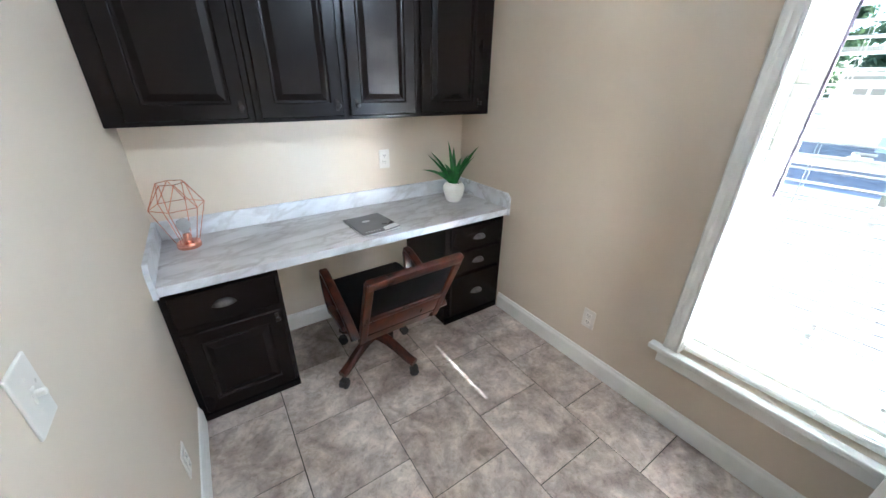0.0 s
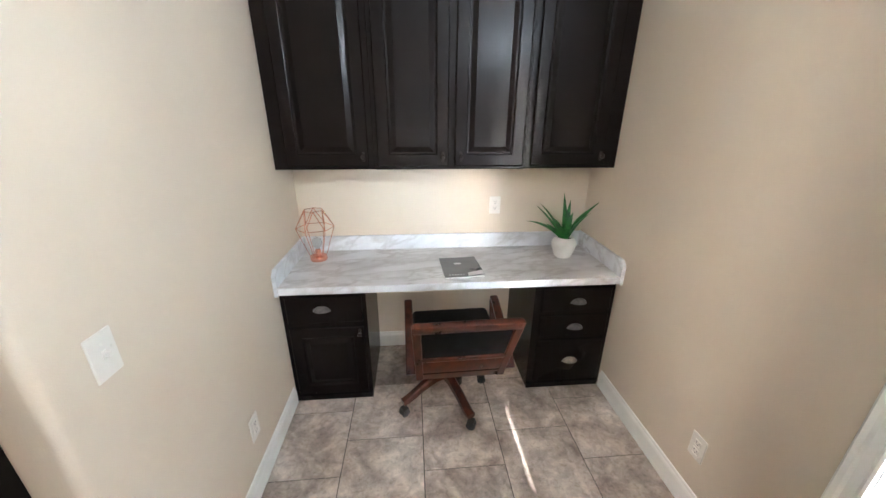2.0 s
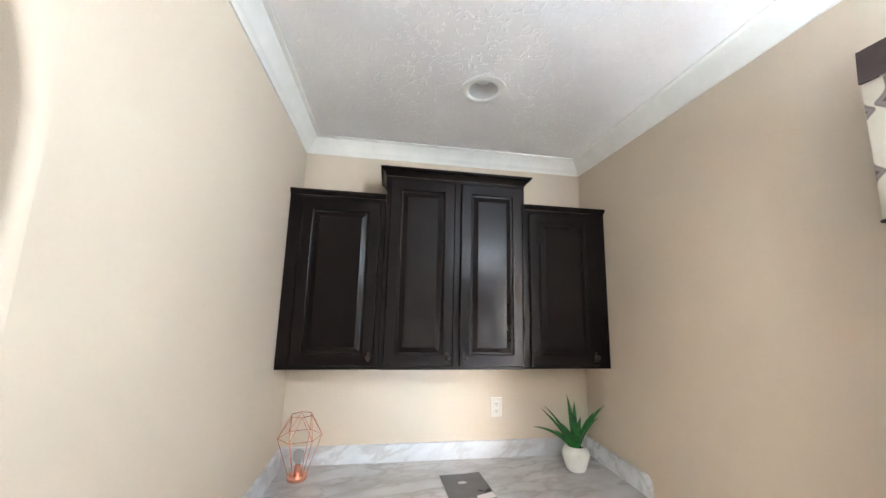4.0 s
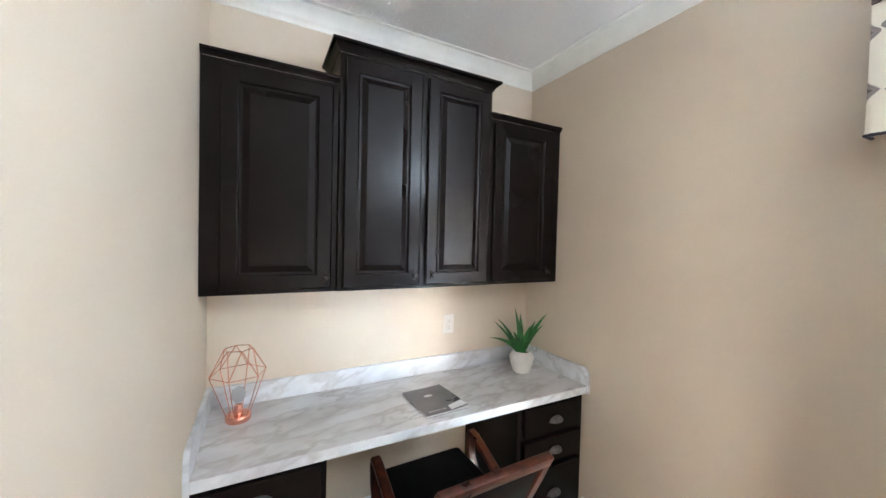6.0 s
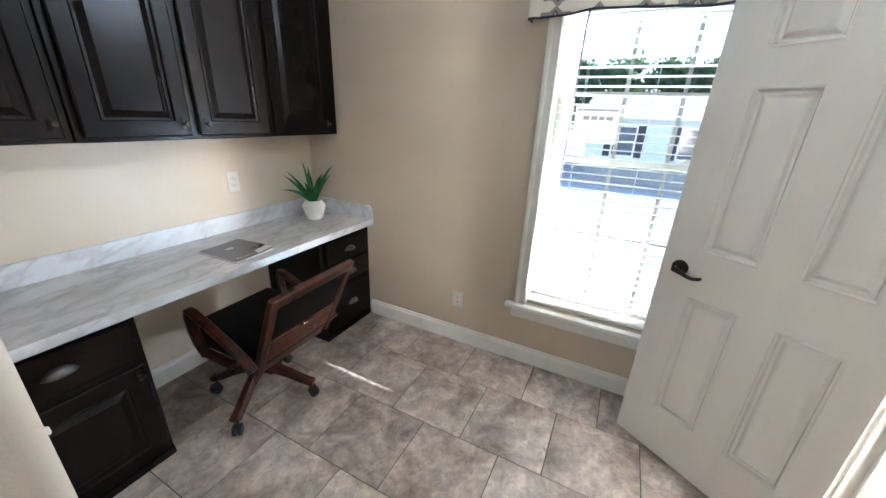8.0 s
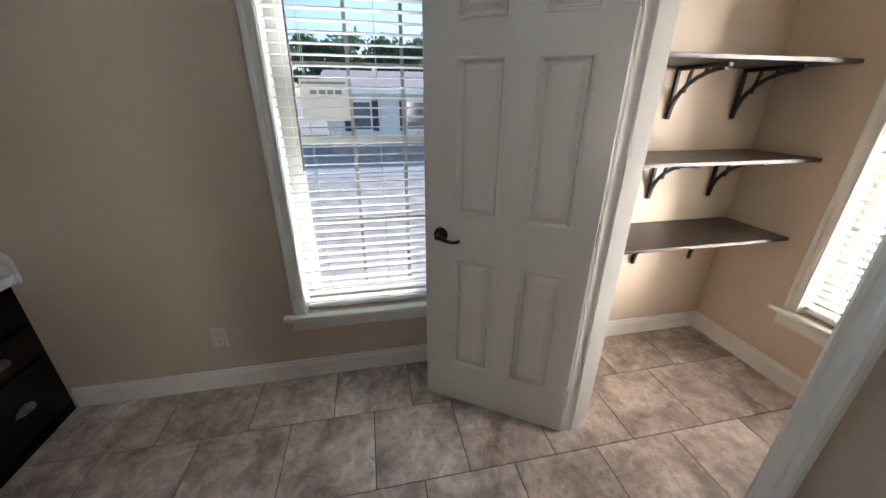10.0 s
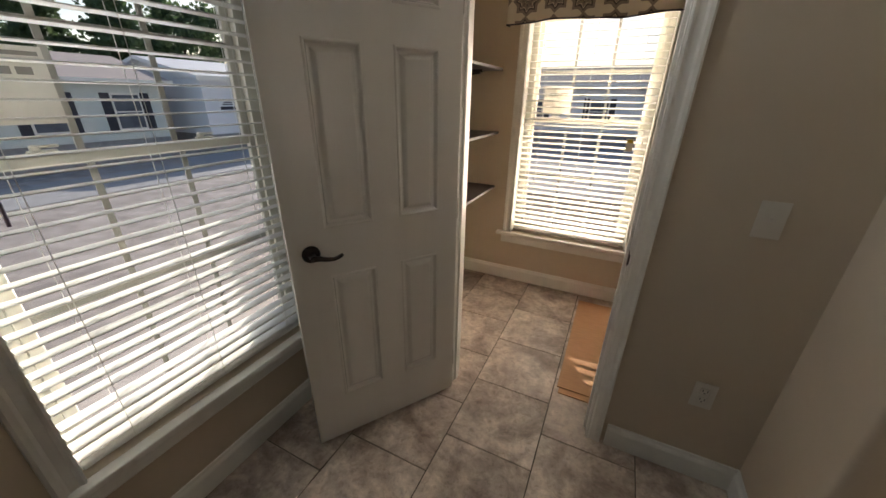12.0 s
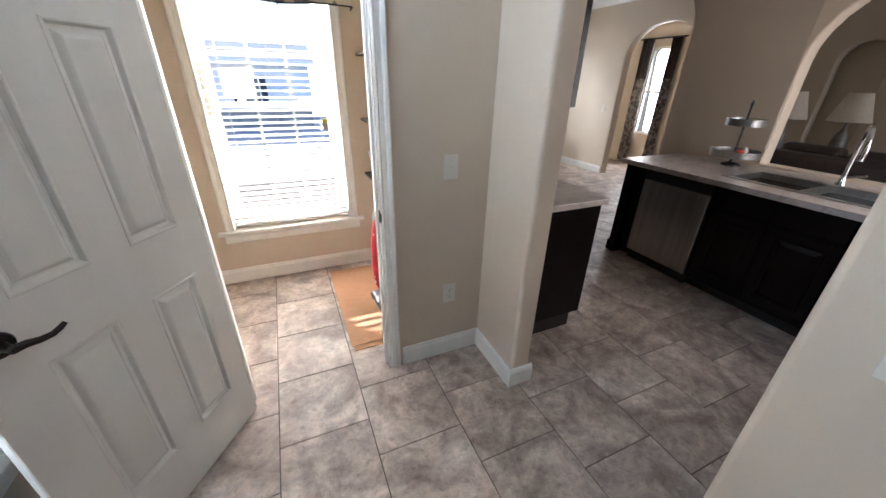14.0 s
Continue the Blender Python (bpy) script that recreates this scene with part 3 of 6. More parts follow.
CROWN = [(0, -0.095), (0.008, -0.095), (0.012, -0.082), (0.022, -0.074), (0.028, -0.060), (0.052, -0.030), (0.066, -0.018), (0.072, -0.010), (0.092, -0.006), (0.092, 0.0), (0, 0)]
solo("trim", ring_sweep(bmesh.new(), W, E, S, N, TOP, CROWN), white, "white crown moulding along the nook ceiling", "crown moulding", kind="structure", smooth=40)
solo("trim", ring_sweep(bmesh.new(), -7.86, KA - 0.14, -2.55, 4.2, TOP, CROWN), white, "white crown moulding in the living room", "crown moulding", kind="structure", smooth=40)
solo("trim", ring_sweep(bmesh.new(), -4.72, KA - 0.14, -5.4, -2.4, TOP, CROWN), white, "white crown moulding in the hall", "crown moulding", kind="structure", smooth=40)

BASE = [(0, 0), (0.015, 0), (0.015, 0.088), (0.012, 0.098), (0.008, 0.104), (0.006, 0.116), (0, 0.118)]


def baseboard(a, b, across):
    return solo("baseboard", sweep(bmesh.new(), (*a, 0), (*b, 0), BASE, (*across, 0)), white, "white moulded baseboard along the wall", "baseboard", kind="structure")


baseboard((W, OPEN1 + 0.012), (W, 1.60), (1, 0))
baseboard((W, S), (W, OPEN0 - 0.012), (1, 0))
baseboard((E, S), (E, 1.60), (-1, 0))
baseboard((0.19, N), (1.17, N), (0, -1))
baseboard((W, S), (0.215, S), (0, 1))
baseboard((1.10, S), (E, S), (0, 1))
baseboard((W, US), (E, US), (0, 1))
baseboard((E, US), (E, S - ST), (-1, 0))
baseboard((W, US), (W, S - ST), (1, 0))
baseboard((-4.72, -5.4), (-4.72, -4.15), (1, 0))
baseboard((-4.72, -2.87), (-4.72, -2.55), (1, 0))
# the baseboard turns round the two ends of the arched opening
bm = bmesh.new()
sweep(bm, (W + 0.015, OPEN0, 0), (W - WT - 0.015, OPEN0, 0), BASE, (0, 1, 0))
solo("baseboard", bm, white, "white baseboard round the end of the stub wall", "baseboard", kind="structure")
bm = bmesh.new()
sweep(bm, (W + 0.015, OPEN1, 0), (W - WT - 0.015, OPEN1, 0), BASE, (0, -1, 0))
solo("baseboard", bm, white, "white baseboard round the end of the wall", "baseboard", kind="structure")

# door casing and jamb
CAS = [(0, 0), (0.016, 0), (0.018, 0.006), (0.012, 0.014), (0.012, 0.034), (0.017, 0.042), (0.019, 0.054), (0.014, 0.060), (0, 0.062)]


def casing_leg(bm, x, y, z0, z1, ux, oy):
    """An upright casing: profile out of the wall by oy, across by ux."""
    a = [bm.verts.new((x + ux * u, y + oy * o, z0)) for o, u in CAS]
    b = [bm.verts.new((x + ux * u, y + oy * o, z1)) for o, u in CAS]
    for i in range(len(CAS)):
        bm.faces.new((a[i], a[(i + 1) % len(CAS)], b[(i + 1) % len(CAS)], b[i]))
    bm.faces.new(a[::-1])
    bm.faces.new(b)


bm = bmesh.new()
JX0, JX1 = DX0 + 0.015, DX1 - 0.015
casing_leg(bm, JX0 - 0.004, S, 0, 2.045, -1, 1)
casing_leg(bm, JX1 + 0.004, S, 0, 2.045, 1, 1)
box(bm, JX0 - 0.066, JX1 + 0.066, S, S + 0.016, 2.046, 2.108, 0.003)
casing_leg(bm, JX0 - 0.004, S - ST, 0, 2.045, -1, -1)
casing_leg(bm, JX1 + 0.004, S - ST, 0, 2.045, 1, -1)
box(bm, DX0, JX0, S - ST, S, 0, 2.06)
box(bm, JX1, DX1, S - ST, S, 0, 2.06)
box(bm, JX0, JX1, S - ST, S, 2.045, 2.06)
box(bm, JX0, JX0 + 0.011, S - 0.075, S - 0.040, 0, 2.045)
box(bm, JX1 - 0.011, JX1, S - 0.075, S - 0.040, 0, 2.045)
doorframe = solo("door_frame", bm, white, "white moulded door casing and jamb of the utility doorway", "door frame", kind="structure")
bm = B(JX0 - 0.001, JX0 + 0.0015, S - 0.034, S - 0.004, 0.905, 0.965)
box(bm, JX0 - 0.014, JX0 + 0.0005, S - 0.004, S + 0.0015, 0.915, 0.955)
part("strike_plate", bm, bronze, doorframe, "dark bronze strike plate")


# ---- windows ----
def window(name, label, m, w, h, depth, sticker):
    """A single-hung vinyl window with muntins, stool, apron and casing; local x across, y out of the room, z up from the opening's foot."""
    win = new(name)
    win.matrix_basis = m
    LOC[win.name] = m
    tagged(win, label, "window", kind="structure")
    f = 0.045
    y = depth - 0.06
    bm = bmesh.new()
    for a in ((0, f, y, y + 0.055, 0, h), (w - f, w, y, y + 0.055, 0, h), (f, w - f, y, y + 0.055, 0, f), (f, w - f, y, y + 0.055, h - f, h)):
        box(bm, *a, 0.003)
    for a in ((f, f + 0.012, y - 0.012, y, f, h), (w - f - 0.012, w - f, y - 0.012, y, f, h)):
        box(bm, *a)
    part("window_frame", bm, vinyl, win, "almond vinyl window frame", local=True)
    mid = 0.895
    for nm, z0, z1, yy in (("lower_sash", f, mid + 0.02, y + 0.004), ("upper_sash", mid - 0.02, h - f, y + 0.030)):
        bm = bmesh.new()
        s = 0.034
        x0, x1 = f, w - f
        for a in ((x0, x0 + s, z0, z1), (x1 - s, x1, z0, z1), (x0 + s, x1 - s, z0, z0 + s), (x0 + s, x1 - s, z1 - s, z1)):
            box(bm, a[0], a[1], yy, yy + 0.022, a[2], a[3], 0.003)
        sash = part(nm, bm, vinyl, win, "almond vinyl sash", local=True)
        gl = part("pane", B(x0 + s, x1 - s, yy + 0.009, yy + 0.013, z0 + s, z1 - s), paneglass, sash, local=True)
        gl.visible_shadow = False
        bm = bmesh.new()
        n = 2
        for i in range(1, n + 1):
            xx = x0 + s + (x1 - x0 - 2 * s) * i / (n + 1)
            box(bm, xx - 0.009, xx + 0.009, yy + 0.0135, yy + 0.018, z0 + s, z1 - s)
        zz = (z0 + z1) / 2
        box(bm, x0 + s, x1 - s, yy + 0.0136, yy + 0.0179, zz - 0.009, zz + 0.009)
        part("muntin", bm, vinyl, sash, local=True)
        if nm == "lower_sash":
            for xx in (w * 0.26, w * 0.72):
                bm = B(xx - 0.03, xx + 0.03, yy - 0.012, yy + 0.006, mid + 0.021, mid + 0.029, 0.003)
                lathe(bm, [(0.011, 0), (0.011, 0.010), (0.006, 0.014)], 12, Matrix.Translation((xx - 0.012, yy - 0.002, mid + 0.029)))
                box(bm, xx - 0.012, xx + 0.034, yy - 0.010, yy - 0.002, mid + 0.034, mid + 0.042, 0.002)
                part("sash_lock", bm, vinyl, sash, local=True)
    # jamb liners of the opening, stool, apron and casing
    bm = bmesh.new()
    for a in ((0.0004, 0.007, 0.0, y, 0.0, h - 0.0004), (w - 0.007, w - 0.0004, 0.0, y, 0.0, h - 0.0004), (0.007, w - 0.007, 0.0, y, h - 0.008, h - 0.0004)):
        box(bm, *a)
    part("window_jamb", bm, white, win, local=True)
    bm = B(-0.115, w + 0.115, -0.045, 0.002, -0.028, 0.0, 0.006, 2)
    box(bm, 0.001, w - 0.001, 0.0, y, -0.020, -0.0005)
    part("window_sill", bm, white, win, "white painted stool with rounded nose", local=True)
    bm = bmesh.new()
    AP = [(0, -0.100), (0.008, -0.100), (0.012, -0.092), (0.012, -0.046), (0.016, -0.040), (0.020, -0.032), (0.020, -0.0285), (0, -0.0285)]
    sweep(bm, (-0.075, 0, 0), (w + 0.075, 0, 0), AP, (0, -1, 0))
    part("apron", bm, white, win, local=True)
    for x, ux in ((0.004, -1), (w - 0.004, 1)):
        bm = bmesh.new()
        a = [bm.verts.new((x + ux * u * 1.12, -o, 0.0005)) for o, u in CAS]
        b = [bm.verts.new((x + ux * u * 1.12, -o, h + 0.002)) for o, u in CAS]
        for i in range(len(CAS)):
            bm.faces.new((a[i], a[(i + 1) % len(CAS)], b[(i + 1) % len(CAS)], b[i]))
        bm.faces.new(a[::-1])
        bm.faces.new(b)
        part("casing", bm, white, win, local=True)
    part("casing", B(-0.07, w + 0.07, -0.018, 0, h + 0.003, h + 0.07, 0.003), white, win, local=True)
    # factory label on the upper glass
    sx0, sx1, sz0, sz1 = sticker
    st = part("window_label", B(sx0, sx1, y + 0.0375, y + 0.0385, sz0, sz1), paper, win, "paper factory label on the glass", local=True)
    bm = B(sx0 + 0.01, sx1 - 0.01, y + 0.0369, y + 0.0373, sz1 - 0.022, sz1 - 0.012)
    for k, (u0, u1) in enumerate(((0.20, 0.34), (0.38, 0.52), (0.56, 0.68), (0.72, 0.86))):
        box(bm, sx0 + (sx1 - sx0) * u0, sx0 + (sx1 - sx0) * u1, y + 0.0369, y + 0.0373, sz1 - 0.066, sz1 - 0.048)
    part("printed_bars", bm, greyink, st, local=True)
    # exterior trim, unseen, made deep to lengthen the jamb's shadow on the blind
    bm = bmesh.new()
    d = depth + 0.002
    for a in ((-0.09, 0.0, -0.09, h + 0.09), (w, w + 0.09, -0.09, h + 0.09), (0, w, h, h + 0.09), (0, w, -0.09, 0.0)):
        box(bm, a[0], a[1], d, d + 0.060, a[2], a[3])
    part("outside_trim", bm, white, win, local=True)
    return win


def blind(name, label, m, w, h, lift=None, tilt=-3.0, tag=1.2, tx=0.030):
    """A two-inch slatted blind hung inside the opening; local x across, y out, z up."""
    th = new(name)
    th.matrix_basis = m
    LOC[th.name] = m
    tagged(th, label, "window blind", group="window blinds")
    part("headrail", B(0.010, w - 0.010, 0.018, 0.066, h - 0.058, h - 0.010, 0.003), slatmat, th, local=True)
    part("bottom_rail", B(0.013, w - 0.013, 0.020, 0.064, 0.012, 0.030, 0.004), slatmat, th, local=True)
    pitch, z, k = 0.0425, 0.052, 0
    bm = bmesh.new()
    pts = [(-0.0245, 0.0), (-0.012, 0.0022), (0.0, 0.003), (0.012, 0.0022), (0.0245, 0.0)]
    tl = radians(tilt)
    rows = []
    for x in (0.013, w - 0.013):
        up = [bm.verts.new((x, a * math.cos(tl), b + a * math.sin(tl) + 0.0014)) for a, b in pts]
        dn = [bm.verts.new((x, a * math.cos(tl), b + a * math.sin(tl) - 0.0014)) for a, b in pts]
        rows.append(up + dn[::-1])
    for i in range(10):
        bm.faces.new((rows[0][i], rows[0][(i + 1) % 10], rows[1][(i + 1) % 10], rows[1][i]))
    bm.faces.new(rows[0][::-1])
    bm.faces.new(rows[1])
    me = mesh_of("slat", bm, slatmat)
    rnd = random.Random(len(name))
    while z < h - 0.075:
        s = new("slat", me)
        s.parent = th
        s.matrix_basis = pose(0, 0.042, z, rnd.uniform(-0.8, 0.8), rnd.uniform(-0.12, 0.12), 0)
        z += pitch + (lift if lift and k == 3 else 0)
        k += 1
    for x in (w * 0.16, w * 0.5, w * 0.84):
        bm = bmesh.new()
        for yy in (0.0145, 0.0695):
            box(bm, x - 0.0009, x + 0.0009, yy - 0.0009, yy + 0.0009, 0.03, h - 0.055)
        part("ladder_cord", bm, cordmat, th, local=True)
    # lift cord with its paper tag
    bm = bmesh.new()
    tube(bm, [(w - 0.050, 0.006, h - 0.06), (w - 0.052, -0.004, h - 0.35), (w - 0.045, -0.004, 0.80)], 0.0012, 5)
    cord = part("lift_cord", bm, cordmat, th, local=True)
    bm = B(w - tx - 0.042, w - tx, -0.0065, -0.0052, tag, tag + 0.085, 0.0005)
    tg = part("paper_tag", bm, paper, cord, "small folded warning tag", local=True)
    part("tag_stripe", B(w - tx - 0.038, w - tx - 0.004, -0.0074, -0.0068, tag + 0.055, tag + 0.078), M("tag_yellow", (0.62, 0.48, 0.05), None, 20, 0.8), tg, local=True)
    bm = bmesh.new()
    lathe(bm, [(0.004, 0.0), (0.007, 0.004), (0.005, 0.028), (0.002, 0.032)], 10, Matrix.Translation((w - 0.045, -0.004, 0.775)))
    part("tassel", bm, plastic, cord, local=True)
    return th


def valance(name, label, m, w, drop, out):
    """A gathered cloth valance on a flat rod, with a dark rod pocket, a wavy hem and dark piping; local x across, y out, z up from the rod's top."""
    th = new(name)
    th.matrix_basis = m
    LOC[th.name] = m
    tagged(th, label, "valance", group="valances")
    run = [(0.0, 0.0)] + [(0.0, -out * k / 4) for k in range(1, 5)]
    n = 96
    run += [(w * i / n, -out) for i in range(1, n)]
    run += [(w, -out * (4 - k) / 4) for k in range(0, 5)]

    def sheet(z0, z1, rows, amp, uvscale, mat, nm, hem=0.0, lab=""):
        bm = bmesh.new()
        uvl = bm.loops.layers.uv.new("uv")
        grid, s = [], 0.0
        for i, (x, y) in enumerate(run):
            if i:
                s += math.dist(run[i - 1], run[i])
            col = []
            for j in range(rows + 1):
                v = j / rows
                wob = amp * v * (math.sin(s * 21) + 0.5 * math.sin(s * 37 + 1))
                z = z0 + (z1 - z0) * v - hem * v * (0.5 + 0.5 * math.sin(s * 9.5 + 0.6))
                col.append((bm.verts.new((x, y - (wob if 4 < i < len(run) - 5 else 0) - 0.01 * v, z)), (s * uvscale, z * uvscale)))
            grid.append(col)
        for a, b in zip(grid, grid[1:]):
            for j in range(rows):
                q = (a[j], b[j], b[j + 1], a[j + 1])
                f = bm.faces.new([t[0] for t in q])
                for lp, t in zip(f.loops, q):
                    lp[uvl].uv = t[1]
        thicken(bm, 0.003)
        return part(nm, bm, mat, th, lab, smooth=60, local=True)
    sheet(0.0, -0.10, 3, 0.002, 1, rodsleeve, "rod_pocket", 0, "dark brown gathered rod pocket")
    sheet(-0.10, -drop, 8, 0.010, 1, medallion, "skirt", 0.018, "cream cloth printed with grey medallions")
    s, path = 0.0, []
    for i, (x, y) in enumerate(run):
        if i:
            s += math.dist(run[i - 1], run[i])
        wob = 0.010 * (math.sin(s * 21) + 0.5 * math.sin(s * 37 + 1)) if 4 < i < len(run) - 5 else 0
        path.append((x, y - wob - 0.011, -drop - 0.018 * (0.5 + 0.5 * math.sin(s * 9.5 + 0.6)) - 0.003))
    bm = bmesh.new()
    tube(bm, path, 0.005, 6)
    part("piping", bm, piping, th, "dark piping along the hem", local=True)
    return th


# local x runs towards -y for the east window, and towards -x for the utility window
me_ = Matrix.Translation((E, EW[1], EW[2])) @ Matrix(((0, 1, 0, 0), (-1, 0, 0, 0), (0, 0, 1, 0), (0, 0, 0, 1)))
mu_ = Matrix.Translation((UW[1], US, UW[2])) @ Matrix(((-1, 0, 0, 0), (0, -1, 0, 0), (0, 0, 1, 0), (0, 0, 0, 1)))
EWW, EWH, UWW, UWH = EW[1] - EW[0], EW[3] - EW[2], UW[1] - UW[0], UW[3] - UW[2]
window("window_1", "tall single-hung window with white stool and casing", me_, EWW, EWH, ET, (0.105, 0.325, 0.985, 1.17))
window("window_2", "utility room single-hung window with white stool and casing", mu_, UWW, UWH, 0.15, (0.125, 0.325, 0.945, 1.13))


blind("window_blind", "white slatted blind with open slats in the nook window", me_ @ Matrix.Translation((0, 0, 0)), EWW, EWH, lift=0.0165, tag=1.19)
bl2 = blind("window_blind", "white slatted blind with open slats in the utility window", mu_, UWW, UWH, tilt=9.0, tag=0.72, tx=0.095)
blind("window_blind", "white slatted blind with open slats in the hall window", Matrix.Translation((-3.50, -5.4, 0.445)) @ Matrix(((-1, 0, 0, 0), (0, -1, 0, 0), (0, 0, 1, 0), (0, 0, 0, 1))), 0.84, 1.615, tilt=-11.0, tag=0.72)
wand = bmesh.new()
tube(wand, [(0.115, 0.006, EWH - 0.06), (0.112, -0.004, EWH - 0.12), (0.10, -0.008, EWH - 0.86)], 0.0045, 6)
solo("tilt_wand", wand, wandmat, "slim purple-grey tilt wand hanging from the blind", "blind wand").matrix_basis = me_
mv = Matrix.Translation((E, 0.545, 2.46)) @ Matrix(((0, 1, 0, 0), (-1, 0, 0, 0), (0, 0, 1, 0), (0, 0, 0, 1)))
valance("valance", "gathered valance with grey medallion print over the nook window", mv, 1.21, 0.475, 0.075)
mv = Matrix.Translation((1.255, US, 2.44)) @ Matrix(((-1, 0, 0, 0), (0, -1, 0, 0), (0, 0, 1, 0), (0, 0, 0, 1)))
valance("valance", "gathered valance with grey medallion print over the utility window", mv, 1.16, 0.475, 0.075)

# ---- utility door, standing open ----
PIV = (1.024, S + 0.004)
DW, DH, DT = 0.711, 2.02, 0.035
ang = 56.7
md = pose(PIV[0], PIV[1], 0.012, 0, 0, ang)
door = new("door_1")
door.matrix_basis = md
LOC[door.name] = md
tagged(door, "white six-panel door standing open into the nook", "door", kind="structure")
pan = []
for x0, x1 in ((0.098, 0.278), (0.388, 0.575)):
    for z0, z1 in ((0.235, 0.840), (1.035, 1.640), (1.755, 1.93)):
        pan.append((x0, x1, z0, z1))
RING = [(0, 0), (0.002, 0.0026), (0.006, 0.0034), (0.010, 0.0018), (0.013, -0.006), (0.016, -0.0135), (0.021, -0.0150), (0.026, -0.0140), (0.034, -0.0060), (0.040, -0.0015), (0.044, -0.0005)]
part("door_leaf", panelled(bmesh.new(), DW, DH, DT, pan, RING, Matrix.Translation((0.004, 0, 0)), both=True), doorwhite, door, "white moulded six-panel leaf", local=True)


def lever(side):
    s = 1 if side else -1
    y = DT if side else 0.0
    base = Matrix.Translation((0.637, y, 0.945)) @ Matrix.Rotation(radians(-90 * s), 4, "X")
    bm = bmesh.new()
    lathe(bm, [(0.033, 0), (0.033, 0.004), (0.029, 0.010), (0.014, 0.013), (0.011, 0.018), (0.010, 0.045), (0.012, 0.050), (0.008, 0.056)], 24, base)
    handle = part("door_handle", bm, bronze, door, "oil-rubbed bronze lever handle", smooth=35, local=True)
    yy = y + s * 0.048
    bm = bmesh.new()
    tube(bm, [(0.640, yy, 0.945), (0.615, yy, 0.942), (0.590, yy, 0.934), (0.565, yy, 0.931), (0.545, yy, 0.937), (0.533, yy + s * 0.001, 0.944)], [0.011, 0.010, 0.0085, 0.0075, 0.0075, 0.006], 10)
    part("lever", bm, bronze, handle, smooth=50, local=True)


lever(True)
lever(False)
for z in (0.20, 1.03, 1.80):
    bm = B(0.001, 0.0042, 0.004, 0.031, z - 0.045, z + 0.045)
    lathe(bm, [(0.0055, -0.046), (0.0055, 0.046)], 10, Matrix.Translation((-0.002, -0.003, z)))
    part("hinge", bm, hingemetal, door, "brown bronze butt hinge", local=True)
part("latch_plate", B(DW + 0.0032, DW + 0.0055, 0.006, 0.029, 0.915, 0.972), hingemetal, door, local=True)


# ---- desk ----
CT, CB, CF = 0.790, 0.748, 1.575       # worktop: top, underside, front edge
bm = bmesh.new()
box(bm, W + 0.001, E - 0.001, CF + 0.0025, N - 0.001, CB, CT, 0.001)
worktop = thing("desk_worktop", (W + E) / 2, 1.86, CB, 0, "grey and white marble-look laminate desk worktop with a pale edge band", "worktop")
part("top_sheet", bm, deskmarble, worktop)
part("edge_band", B(W + 0.021, E - 0.021, CF, CF + 0.0024, CB, CT - 0.0008, 0.0008), edgemarble, worktop, "pale marble-look edge band")
solo("backsplash", B(W + 0.021, E - 0.021, N - 0.020, N - 0.001, CT, CT + 0.100, 0.002), edgemarble, "marble-look backsplash strip along the back wall", "backsplash")
for x0, x1 in ((W + 0.001, W + 0.020), (E - 0.020, E - 0.001)):
    bm = bmesh.new()
    prof = [(CF - 0.006, CB - 0.006), (CF - 0.006, CT + 0.070), (CF + 0.02, CT + 0.100), (N - 0.001, CT + 0.100), (N - 0.001, CT + 0.001), (CF + 0.001, CT + 0.001), (CF - 0.0005, CT), (CF - 0.0005, CB - 0.006)]
    a = [bm.verts.new((x0, y, z)) for y, z in prof]
    b = [bm.verts.new((x1, y, z)) for y, z in prof]
    for i in range(len(prof)):
        bm.faces.new((a[i], a[(i + 1) % len(prof)], b[(i + 1) % len(prof)], b[i]))
    bm.faces.new(a[::-1])
    bm.faces.new(b)
    solo("side_splash", bm, edgemarble, "marble-look side splash with a clipped front corner", "backsplash", group="side splashes")

CABRING = [(0, 0), (0.004, -0.002), (0.007, -0.007), (0.014, -0.008), (0.018, -0.008), (0.040, 0.000), (0.044, 0.0015)]
DRAWRING = [(0, 0), (0.003, -0.0005), (0.006, -0.001)]


def front_face(bm, x0, x1, z0, z1, y, panel, rings=CABRING, t=0.020):
    """A cabinet door or drawer front facing -y with its back at y."""
    m = Matrix.Translation((x1, y, z0)) @ Matrix.Rotation(math.pi, 4, "Z")
    w, h = x1 - x0, z1 - z0
    p = [(panel, w - panel, panel, h - panel)] if panel else []
    return panelled(bm, w, h, t, p, rings, m, edge=0.005)


def cup_pull(parent, x, y, z):
    """A cup pull: a quarter shell open below, on a thin flange."""
    bm = bmesh.new()
    n, k = 14, 6
    grid = []
    for i in range(n + 1):
        a = math.pi * i / n
        row = []
        for j in range(k + 1):
            b = math.pi / 2 * j / k
            row.append(bm.verts.new((x + 0.045 * math.cos(a) * math.sin(b) if j else x, y - 0.026 * math.cos(b), z - 0.010 + 0.030 * math.sin(a) * math.sin(b))))
        grid.append(row)
    for a, b in zip(grid, grid[1:]):
        for j in range(k):
            if j == 0:
                bm.faces.new((a[0], a[1], b[1]))
            else:
                bm.faces.new((a[j], a[j + 1], b[j + 1], b[j]))
    bmesh.ops.remove_doubles(bm, verts=bm.verts, dist=0.0004)
    thicken(bm, 0.002)
    box(bm, x - 0.050, x + 0.050, y - 0.0025, y, z - 0.012, z - 0.006)
    return part("cup_pull", bm, pewter, parent, "dark pewter cup pull", smooth=50)


